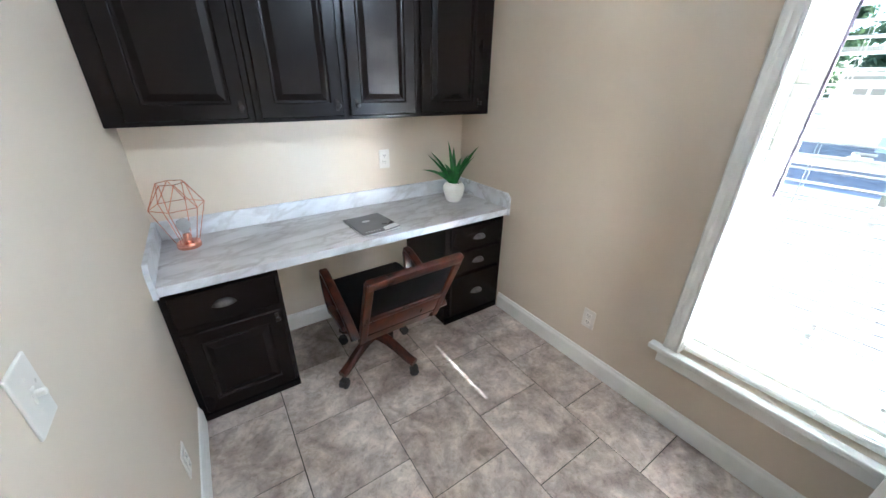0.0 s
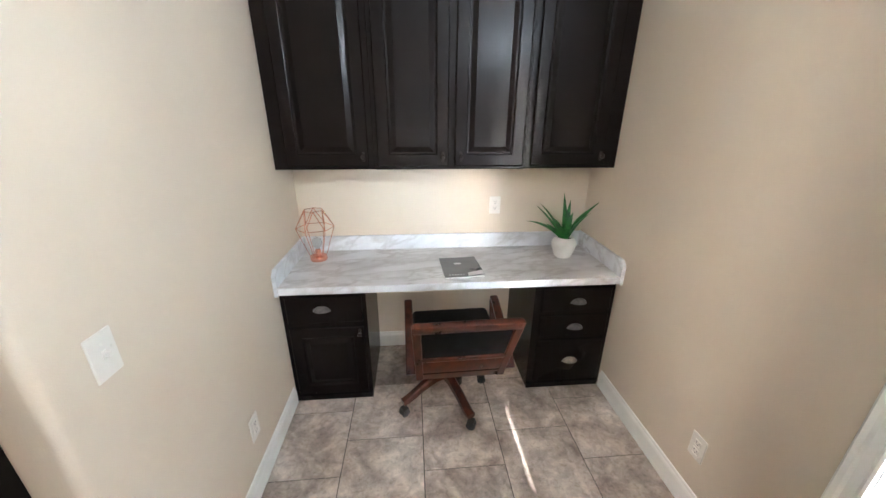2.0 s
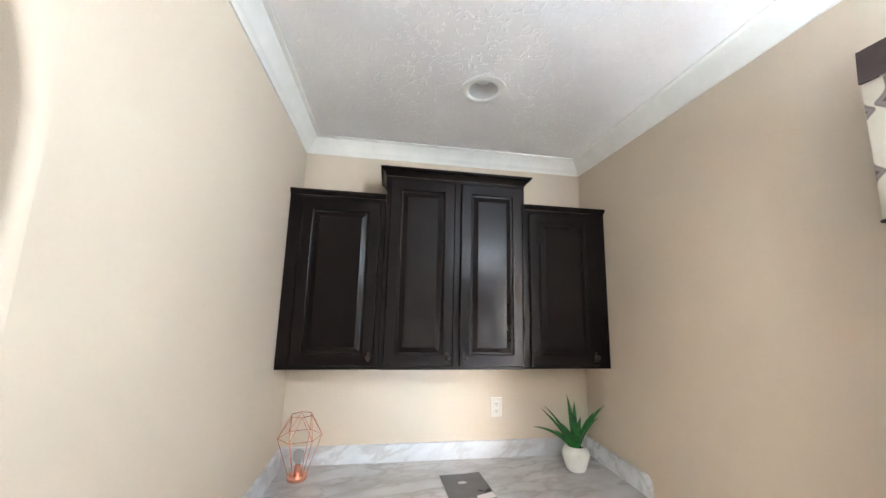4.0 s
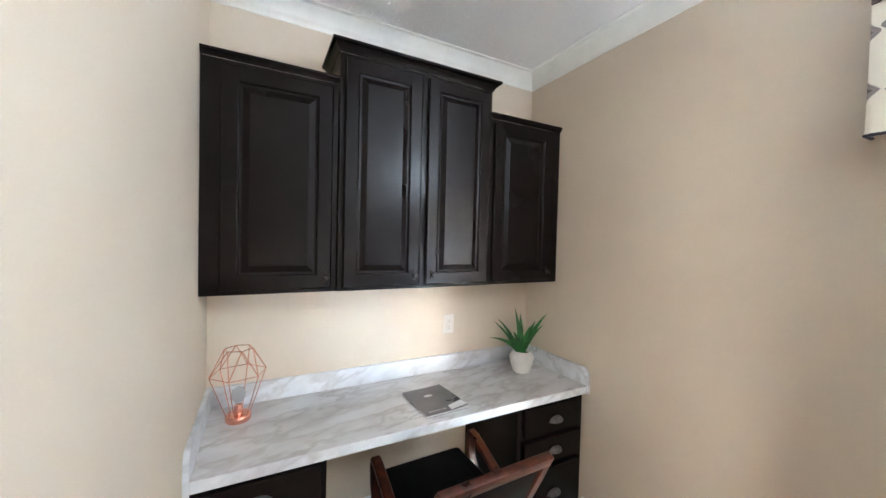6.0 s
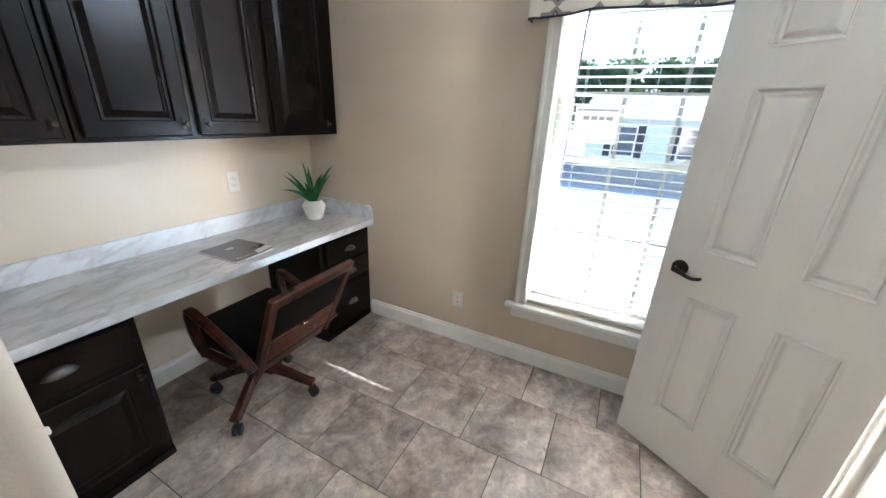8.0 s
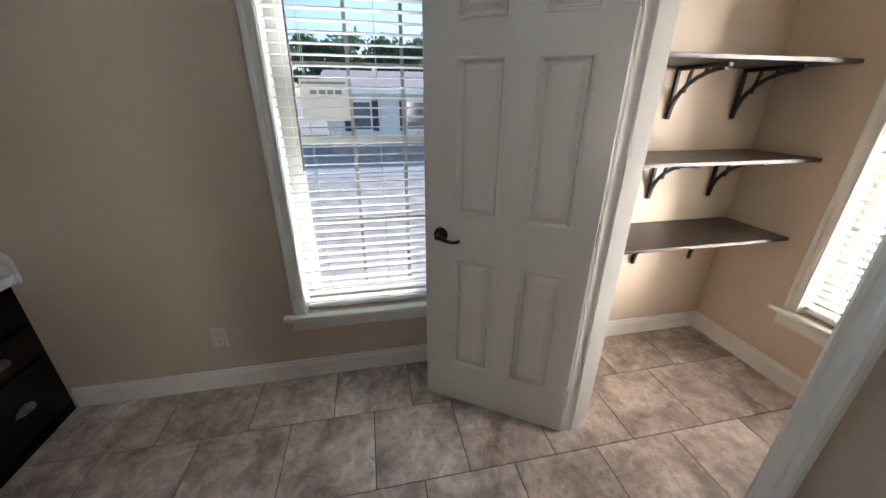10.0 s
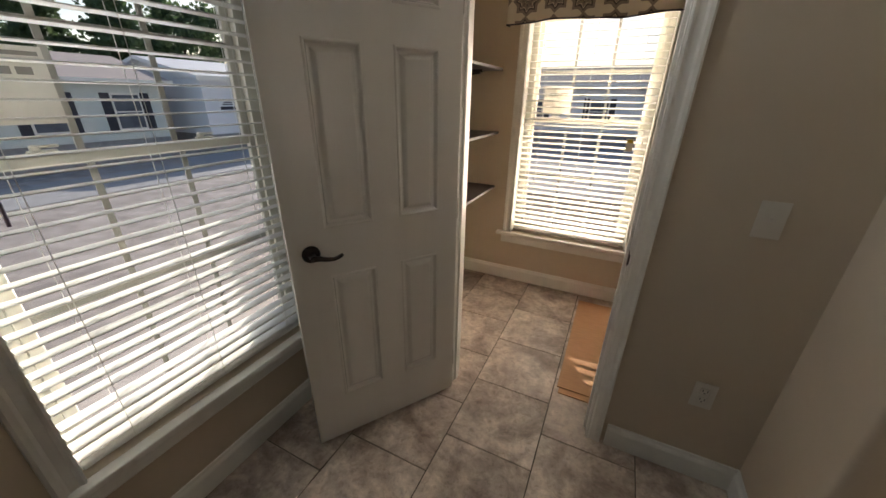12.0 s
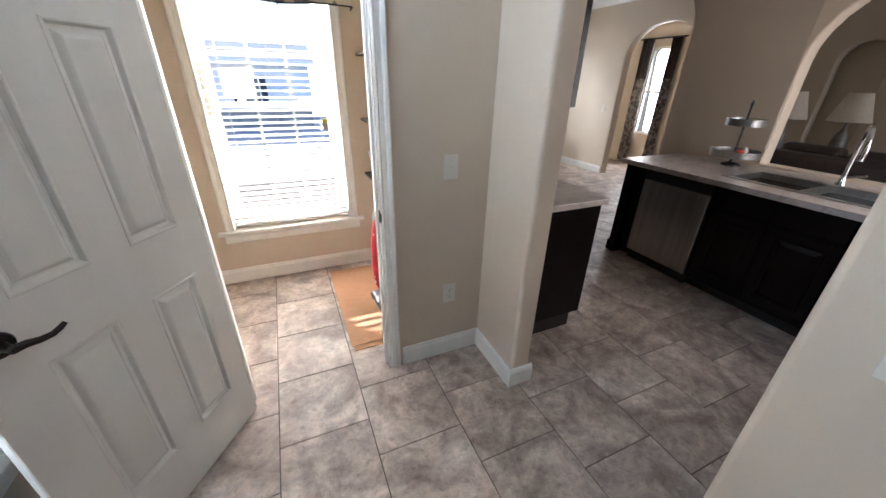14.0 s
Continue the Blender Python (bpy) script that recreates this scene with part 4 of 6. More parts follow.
def knob(parent, x, y, z):
    """A small forged drop knob on an upright backplate."""
    bm = B(x - 0.008, x + 0.008, y - 0.004, y, z - 0.026, z + 0.026, 0.003)
    m = Matrix.Translation((x, y - 0.003, z)) @ Matrix.Rotation(radians(90), 4, "X")
    lathe(bm, [(0.006, 0), (0.005, 0.010), (0.011, 0.016), (0.013, 0.022), (0.009, 0.028)], 14, m)
    return part("knob", bm, bronze, parent, "dark bronze knob", smooth=40)


# left base unit: one drawer over one door
FY = 1.622
left = thing("base_cabinet", W + 0.24, 1.85, 0, 0, "black base cabinet with one drawer over a raised-panel door", "cabinet", "desk base cabinets")
bm = B(W + 0.002, 0.190, FY, N - 0.002, 0.0, CB - 0.001, 0.002)
part("body", bm, espresso, left)
part("plinth", B(W + 0.002, 0.190, FY - 0.012, FY - 0.0005, 0.0, 0.035), espresso, left)
d = part("drawer_front", front_face(bmesh.new(), W + 0.030, 0.170, 0.552, 0.718, FY - 0.001, 0, t=0.019), espresso, left)
cup_pull(d, -0.052, FY - 0.020, 0.640)
d = part("door", front_face(bmesh.new(), W + 0.030, 0.170, 0.055, 0.520, FY - 0.001, 0.062), espresso, left, "raised-panel cabinet door")
knob(d, 0.145, FY - 0.021, 0.480)

right = thing("base_cabinet", 1.40, 1.85, 0, 0, "black base cabinet with three drawers and cup pulls", "cabinet", "desk base cabinets")
part("body", B(1.165, E - 0.002, FY, N - 0.002, 0.0, CB - 0.001, 0.002), espresso, right)
part("plinth", B(1.165, E - 0.017, FY - 0.012, FY - 0.0005, 0.0, 0.035), espresso, right)
for z0, z1, zc in ((0.565, 0.718, 0.630), (0.392, 0.535, 0.458), (0.055, 0.362, 0.215)):
    d = part("drawer_front", front_face(bmesh.new(), 1.205, E - 0.030, z0, z1, FY - 0.001, 0, t=0.019), espresso, right)
    cup_pull(d, 1.425, FY - 0.020, zc)

# ---- wall cabinets ----
UB = 1.367
CROWNCAB = [(0, 0), (0.006, 0), (0.010, 0.010), (0.022, 0.026), (0.034, 0.034), (0.040, 0.036), (0.040, 0.048), (0, 0.048)]


def cab_crown(bm, x0, x1, yf, yb, z, prof, left_end, right_end):
    """Crown along the front and the open ends of a wall cabinet."""
    rings = []
    for o, u in prof:
        pts = [(x0 - (o if left_end else 0), yb, z + u), (x0 - (o if left_end else 0), yf - o, z + u), (x1 + (o if right_end else 0), yf - o, z + u), (x1 + (o if right_end else 0), yb, z + u)]
        rings.append([bm.verts.new(p) for p in pts])
    n = len(rings)
    for i in range(n):
        a, b = rings[i], rings[(i + 1) % n]
        for k in range(3):
            bm.faces.new((a[k], a[k + 1], b[k + 1], b[k]))
    bm.faces.new([r[0] for r in rings])
    bm.faces.new([r[3] for r in rings])
    return bm


def wall_cabinet(x0, x1, top, yf, doors, crown, ends, label, knobs):
    th = thing("wall_cabinet", (x0 + x1) / 2, N - 0.15, UB, 0, label, "cabinet", "desk wall cabinets")
    part("body", B(x0, x1, yf, N - 0.002, UB, top, 0.0015), espresso, th)
    part("crown", cab_crown(bmesh.new(), x0, x1, yf, N - 0.002, top, crown, *ends), espresso, th, smooth=35)
    for (d0, d1), kx in zip(doors, knobs):
        d = part("door", front_face(bmesh.new(), d0, d1, UB + 0.018, top - 0.022, yf - 0.001, 0.060), espresso, th, "raised-panel cabinet door")
        knob(d, kx, yf - 0.021, UB + 0.070)
    return th


SMALLC = [(0, 0), (0.005, 0), (0.008, 0.008), (0.016, 0.018), (0.020, 0.020), (0.020, 0.030), (0, 0.030)]
wall_cabinet(W + 0.002, 0.259, 2.327, 1.862, [(-0.205, 0.232)], SMALLC, (False, False), "black raised-panel wall cabinet with one door", [0.205])
wall_cabinet(0.260, 1.107, 2.472, 1.848, [(0.282, 0.668), (0.704, 1.088)], CROWNCAB, (True, True), "taller black wall cabinet with two doors and crown", [0.636, 0.736])
wall_cabinet(1.108, E - 0.002, 2.327, 1.862, [(1.135, 1.570)], SMALLC, (False, False), "black raised-panel wall cabinet with one door", [1.545])


# ---- outlets and switches ----
def plate(name, label, m, toggle=False):
    """A wall plate with a duplex outlet or a toggle; local y out of the wall, z up."""
    th = new(name)
    th.matrix_basis = m
    LOC[th.name] = m
    tagged(th, label, "light switch" if toggle else "outlet", "light switches" if toggle else "wall outlets")
    part("cover_plate", B(-0.0375, 0.0375, 0.0, 0.006, -0.060, 0.060, 0.003, 2), plastic, th, local=True)
    if toggle:
        bm = B(-0.006, 0.006, 0.0055, 0.009, -0.013, 0.013, 0.001)
        box(bm, -0.0045, 0.0045, 0.006, 0.021, -0.003, 0.008, 0.002)
        part("toggle", bm, plastic, th, local=True)
        for z in (-0.030, 0.030):
            part("screw", lathe(bmesh.new(), [(0.003, 0), (0.003, 0.001)], 8, Matrix.Translation((0, 0.006, z)) @ Matrix.Rotation(radians(-90), 4, "X")), plastic, th, local=True)
    else:
        for z in (-0.021, 0.021):
            soc = part("socket", B(-0.0165, 0.0165, 0.0058, 0.0078, z - 0.0145, z + 0.0145, 0.003, 2), plastic, th, local=True)
            bm = bmesh.new()
            for a in ((-0.0085, -0.0060, z - 0.001, z + 0.008), (0.0060, 0.0085, z - 0.001, z + 0.008), (-0.0025, 0.0025, z - 0.0105, z - 0.006)):
                box(bm, a[0], a[1], 0.0079, 0.0083, a[2], a[3])
            part("slots", bm, slot, soc, local=True)
    return th


def on_wall(x, y, z, rz):
    return pose(x, y, z, 0, 0, rz)


plate("wall_outlet", "white duplex outlet above the desk", on_wall(1.018, N, 1.085, 180))
plate("wall_outlet", "white duplex outlet low on the window wall", on_wall(E, 0.858, 0.330, 90))
plate("wall_outlet", "white duplex outlet low on the wall beside the arch", on_wall(W, 1.124, 0.322, -90))
plate("wall_outlet", "white duplex outlet low beside the utility doorway", on_wall(-0.072, S, 0.428, 0))
plate("light_switch", "white toggle switch beside the arched opening", on_wall(W, 0.612, 1.110, -90), True)
plate("light_switch", "white toggle switch beside the utility doorway", on_wall(-0.060, S, 1.152, 0), True)

plate("light_switch", "white toggle switch on the hall wall", on_wall(-4.72, -4.36, 1.12, -90), True)

# ---- recessed ceiling light, off ----
can = thing("recessed_light", LX, LY, TOP, 0, "white recessed ceiling light with a grey reflector, switched off", "ceiling light")
part("trim_ring", lathe(bmesh.new(), [(0.074, 0.002), (0.074, -0.004), (0.080, -0.009), (0.094, -0.010), (0.113, -0.005), (0.113, 0.0), (0.074, 0.002)], 44, cap=False), white, can, smooth=40, local=True)
part("reflector", lathe(bmesh.new(), [(0.0738, -0.003), (0.071, 0.030), (0.066, 0.062), (0.056, 0.084), (0.050, 0.088), (0.050, 0.092), (0.058, 0.088), (0.070, 0.064), (0.0755, 0.030), (0.0755, 0.0015)], 44, cap=False), M("can_grey", (0.50, 0.50, 0.50), (0.58, 0.58, 0.58), 8, 0.35), can, "satin grey reflector", smooth=40, local=True)
part("bulb", lathe(bmesh.new(), [(0.0, 0.112), (0.048, 0.110), (0.049, 0.074), (0.046, 0.062), (0.034, 0.053), (0.0, 0.049)], 36, cap=False), M("bulb_frost", (0.66, 0.66, 0.66), (0.70, 0.70, 0.70), 8, 0.45), can, "frosted bulb face", smooth=60, local=True)

# ---- desk lamp of copper wire ----
lamp = thing("desk_lamp", -0.137, 1.975, CT, 14, "copper wire cage table lamp with a bare bulb", "lamp")
part("base", lathe(bmesh.new(), [(0.050, 0), (0.052, 0.004), (0.052, 0.020), (0.048, 0.028), (0.020, 0.030), (0.018, 0.034)], 32), copper, lamp, smooth=35, local=True)
part("socket", lathe(bmesh.new(), [(0.018, 0.030), (0.018, 0.060), (0.015, 0.070)], 20), copper, lamp, smooth=35, local=True)
part("bulb", lathe(bmesh.new(), [(0.012, 0.068), (0.014, 0.080), (0.026, 0.100), (0.029, 0.118), (0.024, 0.136), (0.010, 0.147), (0.001, 0.149)], 20), bulbglass, lamp, "clear glass bulb", smooth=60, local=True)
nh = 6
lv = [[(r * math.cos(2 * math.pi * (i + s) / nh), r * math.sin(2 * math.pi * (i + s) / nh), z) for i in range(nh)] for r, z, s in ((0.047, 0.022, 0), (0.113, 0.212, 0.0), (0.058, 0.322, 0.5))]
wire = 0.0019
for i in range(nh):
    j = (i + 1) % nh
    for a, b in ((lv[0][i], lv[1][i]), (lv[1][i], lv[1][j]), (lv[1][i], lv[2][i]), (lv[1][j], lv[2][i]), (lv[2][i], lv[2][j])):
        part("cage_wire", tube(bmesh.new(), [a, b], wire, 6), copper, lamp, smooth=60, local=True)

# ---- magazine ----
mag = thing("magazine", 0.742, 1.775, CT, 3.0, "grey softcover magazine lying on the desk", "magazine")
mw, mh = 0.228, 0.288
part("pages", B(-mw / 2 + 0.001, mw / 2 - 0.002, -mh / 2 + 0.002, mh / 2 - 0.002, 0.0015, 0.0088), magpages, mag, local=True)
part("back_cover", B(-mw / 2, mw / 2, -mh / 2, mh / 2, 0.0004, 0.0014), magcover, mag, local=True)
bm = bmesh.new()
n = 10
rows = []
for i in range(n + 1):
    x = -mw / 2 + mw * i / n
    lift = 0.010 * max(0, (i - 5) / 5) ** 2
    rows.append([(x, y, 0.0096 + lift * (1 if y < 0 else 0.35)) for y in (-mh / 2, -mh / 6, mh / 2)])
top_ = [[bm.verts.new(p) for p in r] for r in rows]
low_ = [[bm.verts.new((p[0], p[1], p[2] - 0.0005)) for p in r] for r in rows]
for i in range(n):
    for j in range(2):
        bm.faces.new((top_[i][j], top_[i + 1][j], top_[i + 1][j + 1], top_[i][j + 1]))
        bm.faces.new((low_[i][j], low_[i][j + 1], low_[i + 1][j + 1], low_[i + 1][j]))
    bm.faces.new((top_[i][0], low_[i][0], low_[i + 1][0], top_[i + 1][0]))
    bm.faces.new((top_[i][2], top_[i + 1][2], low_[i + 1][2], low_[i][2]))
for j in range(2):
    bm.faces.new((top_[0][j], top_[0][j + 1], low_[0][j + 1], low_[0][j]))
    bm.faces.new((top_[n][j], low_[n][j], low_[n][j + 1], top_[n][j + 1]))
cover = part("front_cover", bm, magcover, mag, "curling grey cover", smooth=40, local=True)
bm = bmesh.new()
for k in range(6):
    box(bm, -0.085 + k * 0.016, -0.077 + k * 0.016, -0.118, -0.109, 0.0106, 0.0110)
part("title_bars", bm, greylit, cover, "row of pale unreadable letters", local=True)
bm = bmesh.new()
lathe(bm, [(0.024, 0), (0.024, 0.0004)], 20, Matrix.Translation((-0.01, 0.045, 0.0107)) @ Matrix.Scale(0.55, 4, (0, 1, 0)))
part("cover_picture", bm, greylit, cover, "pale blurred picture", local=True)
bm = bmesh.new()
a = [bm.verts.new(p) for p in ((0.020, -0.142, 0.0132), (0.112, -0.142, 0.0222), (0.112, -0.082, 0.0185), (0.026, -0.098, 0.0128))]
bm.faces.new(a)
thicken(bm, 0.0006)
part("cover_label", bm, magpages, cover, "pale torn address label", local=True)

# ---- potted plant ----
pot = thing("potted_plant", 1.432, 1.915, CT, 0, "artificial aloe in a ribbed white ceramic pot", "plant")
prof = [(0.040, 0.0), (0.046, 0.004)]
for k in range(15):
    z = 0.008 + 0.106 * k / 14
    r = 0.047 + 0.030 * min(1.0, z / 0.090) ** 0.8 - 0.010 * max(0.0, (z - 0.09) / 0.025) ** 2
    prof += [(r + 0.0011, z), (r - 0.0007, z + 0.0040)]
prof += [(0.060, 0.126), (0.057, 0.136), (0.051, 0.136), (0.050, 0.116)]
part("pot", lathe(bmesh.new(), prof, 40), ceramic, pot, "ribbed white ceramic pot", smooth=50, local=True)
part("soil", lathe(bmesh.new(), [(0.0495, 0.112), (0.0495, 0.120), (0.02, 0.124)], 24), soil, pot, local=True)


def blade(bm, az, length, lean, droop, width, twist=0.0):
    """A pointed succulent leaf with a channelled face."""
    n = 9
    c, s = math.cos(az), math.sin(az)
    p, ang_ = Vector((0.012 * c, 0.012 * s, 0.112)), radians(lean)
    rows_ = []
    for i in range(n + 1):
        t = i / n
        wd = width * (0.55 + 0.9 * t - 1.45 * t * t) * (1.0 if t < 0.96 else 0.4)
        wd = max(wd, 0.0008)
        side = Vector((-s, c, 0)) * math.cos(twist) + Vector((0, 0, 1)) * math.sin(twist)
        fwd = Vector((c * math.sin(ang_), s * math.sin(ang_), math.cos(ang_)))
        nrm = side.cross(fwd).normalized()
        th = 0.006 * (1 - t) + 0.0008
        rows_.append([bm.verts.new(p + side * wd), bm.verts.new(p - nrm * th), bm.verts.new(p - side * wd), bm.verts.new(p + nrm * th * 0.3)])
        p = p + fwd * (length / n)
        ang_ += radians(droop) / n
    for a, b in zip(rows_, rows_[1:]):
        for k in range(4):
            bm.faces.new((a[k], a[(k + 1) % 4], b[(k + 1) % 4], b[k]))
    bm.faces.new(rows_[0][::-1])
    bm.faces.new(rows_[-1])


rp = random.Random(5)
# azimuth, length, lean, droop, half width, turn of the blade's face
LEAVES = [(95, 0.30, 4, 4, 0.019, 0.2), (184, 0.30, 50, 30, 0.015, 0.9), (352, 0.31, 30, 14, 0.018, 0.9), (164, 0.28, 38, 8, 0.017, 0.9), (170, 0.29, 32, 10, 0.018, 0.8), (60, 0.26, 16, 6, 0.020, 0.5), (265, 0.22, 16, 12, 0.022, 0.0), (208, 0.22, 30, 20, 0.020, 0.6), (328, 0.23, 26, 16, 0.020, 0.7), (20, 0.25, 36, 16, 0.018, 0.8), (190, 0.18, 44, 12, 0.017, 0.8)]
for az, ln, lean, droop, wd, tw in LEAVES:
    bm = bmesh.new()
    blade(bm, radians(az), ln, max(3, lean - 9), droop + 16, wd * 1.4, tw)
    part("leaf", bm, leaf, pot, smooth=50, local=True)

# ---- desk chair ----
chair = thing("desk_chair", 0.690, 1.545, 0, 1.5, "cherry-stained wooden swivel armchair with black leather seat on castors", "chair")
X = Vector((1, 0, 0))
sz = 0.497
bm = B(-0.240, 0.240, -0.225, 0.270, sz - 0.115, sz, 0.030, 4)
part("seat", bm, leather, chair, "black leather seat cushion", smooth=50, local=True)
part("seat_rail", B(-0.218, 0.218, -0.205, 0.235, 0.376, 0.390, 0.003), cherry, chair, local=True)
# reclined back: uprights, rails, leather panel
bot, topb = Vector((0, -0.185, 0.345)), Vector((0, -0.392, 0.800))
up = (topb - bot).normalized()
nrm = X.cross(up).normalized()
mb = Matrix(((X.x, -nrm.x, up.x, 0), (X.y, -nrm.y, up.y, bot.y), (X.z, -nrm.z, up.z, bot.z), (0, 0, 0, 1)))
bl_ = (topb - bot).length
for sgn in (-1, 1):
    bm = bmesh.new()
    box(bm, -0.020, 0.020, -0.014, 0.014, 0, bl_, 0.005, 2)
    bmesh.ops.transform(bm, matrix=mb @ Matrix.Translation((sgn * 0.215, 0, 0)) @ Matrix.Rotation(radians(sgn * 2.2), 4, "Y"), verts=bm.verts)
    part("back_post", bm, cherry, chair, local=True)


def back_board(nm, x, y0, y1, z0, z1, mat, lab="", bev=0.004):
    bm_ = B(-x, x, y0, y1, z0, z1, bev, 2)
    bmesh.ops.transform(bm_, matrix=mb, verts=bm_.verts)
    return part(nm, bm_, mat, chair, lab, smooth=50, local=True)


back_board("top_rail", 0.246, -0.016, 0.016, bl_ - 0.045, bl_ + 0.006, cherry)
back_board("lower_rail", 0.208, -0.014, 0.014, 0.190, 0.222, cherry)
back_board("back_apron", 0.204, -0.010, 0.010, 0.0, 0.1895, cherry, "plain cherry apron board")
back_board("back_panel", 0.208, -0.004, 0.006, 0.2225, bl_ - 0.044, leather, "black leather back panel", 0.001)
back_board("back_cushion", 0.190, 0.006, 0.022, 0.235, bl_ - 0.055, leather, "black leather back cushion", 0.007)
for sgn in (-1, 1):
    x = sgn * 0.262
    bm = bmesh.new()
    bar(bm, [(x, 0.105, 0.375), (x, 0.155, 0.43), (x, 0.180, 0.50), (x, 0.188, 0.575), (x, 0.178, 0.604), (x, 0.150, 0.600), (x, 0.05, 0.560), (x, -0.08, 0.500), (x, -0.18, 0.445), (x, -0.225, 0.405)], 0.046, [0.028, 0.028, 0.027, 0.026, 0.028, 0.028, 0.028, 0.028, 0.028, 0.026])
    part("arm", bm, cherry, chair, smooth=40, local=True)
    bm = B(x - 0.024, x + 0.014, -0.10, 0.13, 0.378, 0.412, 0.006)
    part("arm_bracket", bm, cherry, chair, local=True)
bm = bmesh.new()
lathe(bm, [(0.060, 0.375), (0.060, 0.360), (0.028, 0.350), (0.024, 0.20), (0.045, 0.19), (0.045, 0.14), (0.030, 0.13)], 24)
box(bm, -0.11, 0.11, -0.09, 0.09, 0.362, 0.3755, 0.003)
part("swivel_column", bm, rubber, chair, "black steel swivel column", smooth=40, local=True)
for k in range(4):
    a = radians(-64 + 90 * k - 1.5)
    d_ = Vector((math.cos(a), math.sin(a), 0))
    sd = Vector((-d_.y, d_.x, 0))
    ctr = Vector((-0.055, 0.03, 0))
    bm = bmesh.new()
    bar(bm, [ctr + d_ * r + Vector((0, 0, z)) for r, z in ((0.015, 0.185), (0.08, 0.180), (0.16, 0.150), (0.22, 0.118), (0.262, 0.100), (0.285, 0.098))], 0.048, [0.062, 0.056, 0.048, 0.042, 0.038, 0.03], sd)
    leg = part("leg", bm, cherry, chair, smooth=40, local=True)
    cpos = ctr + d_ * 0.265
    ca = a + (0.7, -0.5, 1.2, 0.2)[k]
    wheel = bmesh.new()
    for s_ in (-1, 1):
        mw_ = Matrix.Translation(cpos + Vector((0, 0, 0.027))) @ Matrix.Rotation(ca, 4, "Z") @ Matrix.Translation((0.012, s_ * 0.013, 0)) @ Matrix.Rotation(radians(90), 4, "X")
        lathe(wheel, [(0.020, -0.010), (0.026, -0.007), (0.0268, 0.0), (0.026, 0.007), (0.020, 0.010)], 18, mw_)
    lathe(wheel, [(0.006, 0.025), (0.006, 0.082)], 10, Matrix.Translation(cpos))
    mh_ = Matrix.Translation(cpos + Vector((0, 0, 0.046))) @ Matrix.Rotation(ca, 4, "Z")
    box(wheel, -0.008, 0.030, -0.022, 0.022, -0.004, 0.010, 0.003, 1, mh_)
    part("castor", wheel, rubber, leg, "black twin-wheel castor", smooth=40, local=True)


# ---- utility room ----
def bracket(bm, x0, x1, y, z):
    """A curved shelf bracket under a shelf: wall leg, top leg and a scrolled brace; x0 at the wall, x1 towards the front."""
    s = 1 if x1 > x0 else -1
    w = Vector((0, 1, 0))
    L_ = abs(x1 - x0)
    bar(bm, [(x0 + s * 0.010, y, z - 0.004), (x0 + s * 0.010, y, z - L_ * 0.86)], 0.022, 0.018, w)
    bar(bm, [(x0 + s * 0.005, y, z - 0.010), (x1, y, z - 0.010)], 0.022, 0.018, w)
    arc = []
    for i in range(9):
        a = math.pi / 2 * i / 8
        arc.append((x0 + s * (0.012 + (L_ - 0.03) * (1 - math.cos(a))), y, z - L_ * 0.80 + (L_ * 0.80 - 0.022) * math.sin(a)))
    bar(bm, arc, 0.022, 0.016, w)
    bar(bm, [(x0 + s * L_ * 0.33, y, z - 0.012), (x0 + s * L_ * 0.25, y, z - L_ * 0.42)], 0.018, 0.012, w)
    bar(bm, [(x0 + s * L_ * 0.62, y, z - 0.012), (x0 + s * L_ * 0.55, y, z - L_ * 0.18)], 0.018, 0.012, w)


def shelf(xw, xf, y0, y1, ztop, label):
    th = thing("wall_shelf", (xw + xf) / 2, (y0 + y1) / 2, ztop, 0, label, "shelf", "utility shelves")
    part("board", B(min(xw, xf), max(xw, xf), y0, y1, ztop - 0.019, ztop, 0.002), shelfwood, th)
    s = 1 if xf > xw else -1
    for y in (y0 + 0.20, (y0 + y1) / 2 + 0.02, y1 - 0.18):
        bm = bmesh.new()
        bracket(bm, xw, xf - s * 0.085, y, ztop - 0.019)
        part("bracket", bm, iron, th, "black scrolled iron bracket", smooth=30)


for z in (1.690, 1.251, 0.828):
    shelf(E - 0.001, 1.275, US + 0.02, S - ST - 0.06, z, "dark espresso wall shelf on black scrolled brackets")
    shelf(W + 0.001, 0.085, US + 0.02, S - ST - 0.06, z, "dark espresso wall shelf on the far utility wall")

box_ = thing("cardboard_sheet", 0.25, -1.60, 0, 0, "flattened brown cardboard box lying on the tile floor", "cardboard")
part("upper_ply", B(0.030, 0.472, -2.10, -1.085, 0.010, 0.016, 0.001), cardboard, box_)
part("lower_ply", B(0.015, 0.460, -2.09, -1.050, 0.0005, 0.006, 0.001), cardboard, box_)
part("folded_edge", B(0.455, 0.468, -2.09, -1.10, 0.0062, 0.0098), cardboard, box_)

# upright vacuum cleaner, standing on the cardboard
vac = thing("vacuum_cleaner", 0.108, -1.54, 0.016, 4, "red upright vacuum cleaner with a grey bag and folded handle", "vacuum cleaner")
bm = bmesh.new()
box(bm, -0.13, 0.13, -0.02, 0.20, 0.015, 0.085, 0.025, 3)
part("floor_head", bm, M("vacuum_dark", (0.03, 0.03, 0.033), (0.05, 0.05, 0.052), 20, 0.4), vac, smooth=40, local=True)
bm = bmesh.new()
prof = [(0.060, 0.07), (0.085, 0.12), (0.095, 0.25), (0.085, 0.42), (0.062, 0.56), (0.045, 0.60)]
lathe(bm, prof, 24, Matrix.Translation((0, -0.02, 0)) @ Matrix.Rotation(radians(8), 4, "X") @ Matrix.Scale(0.72, 4, (0, 1, 0)))
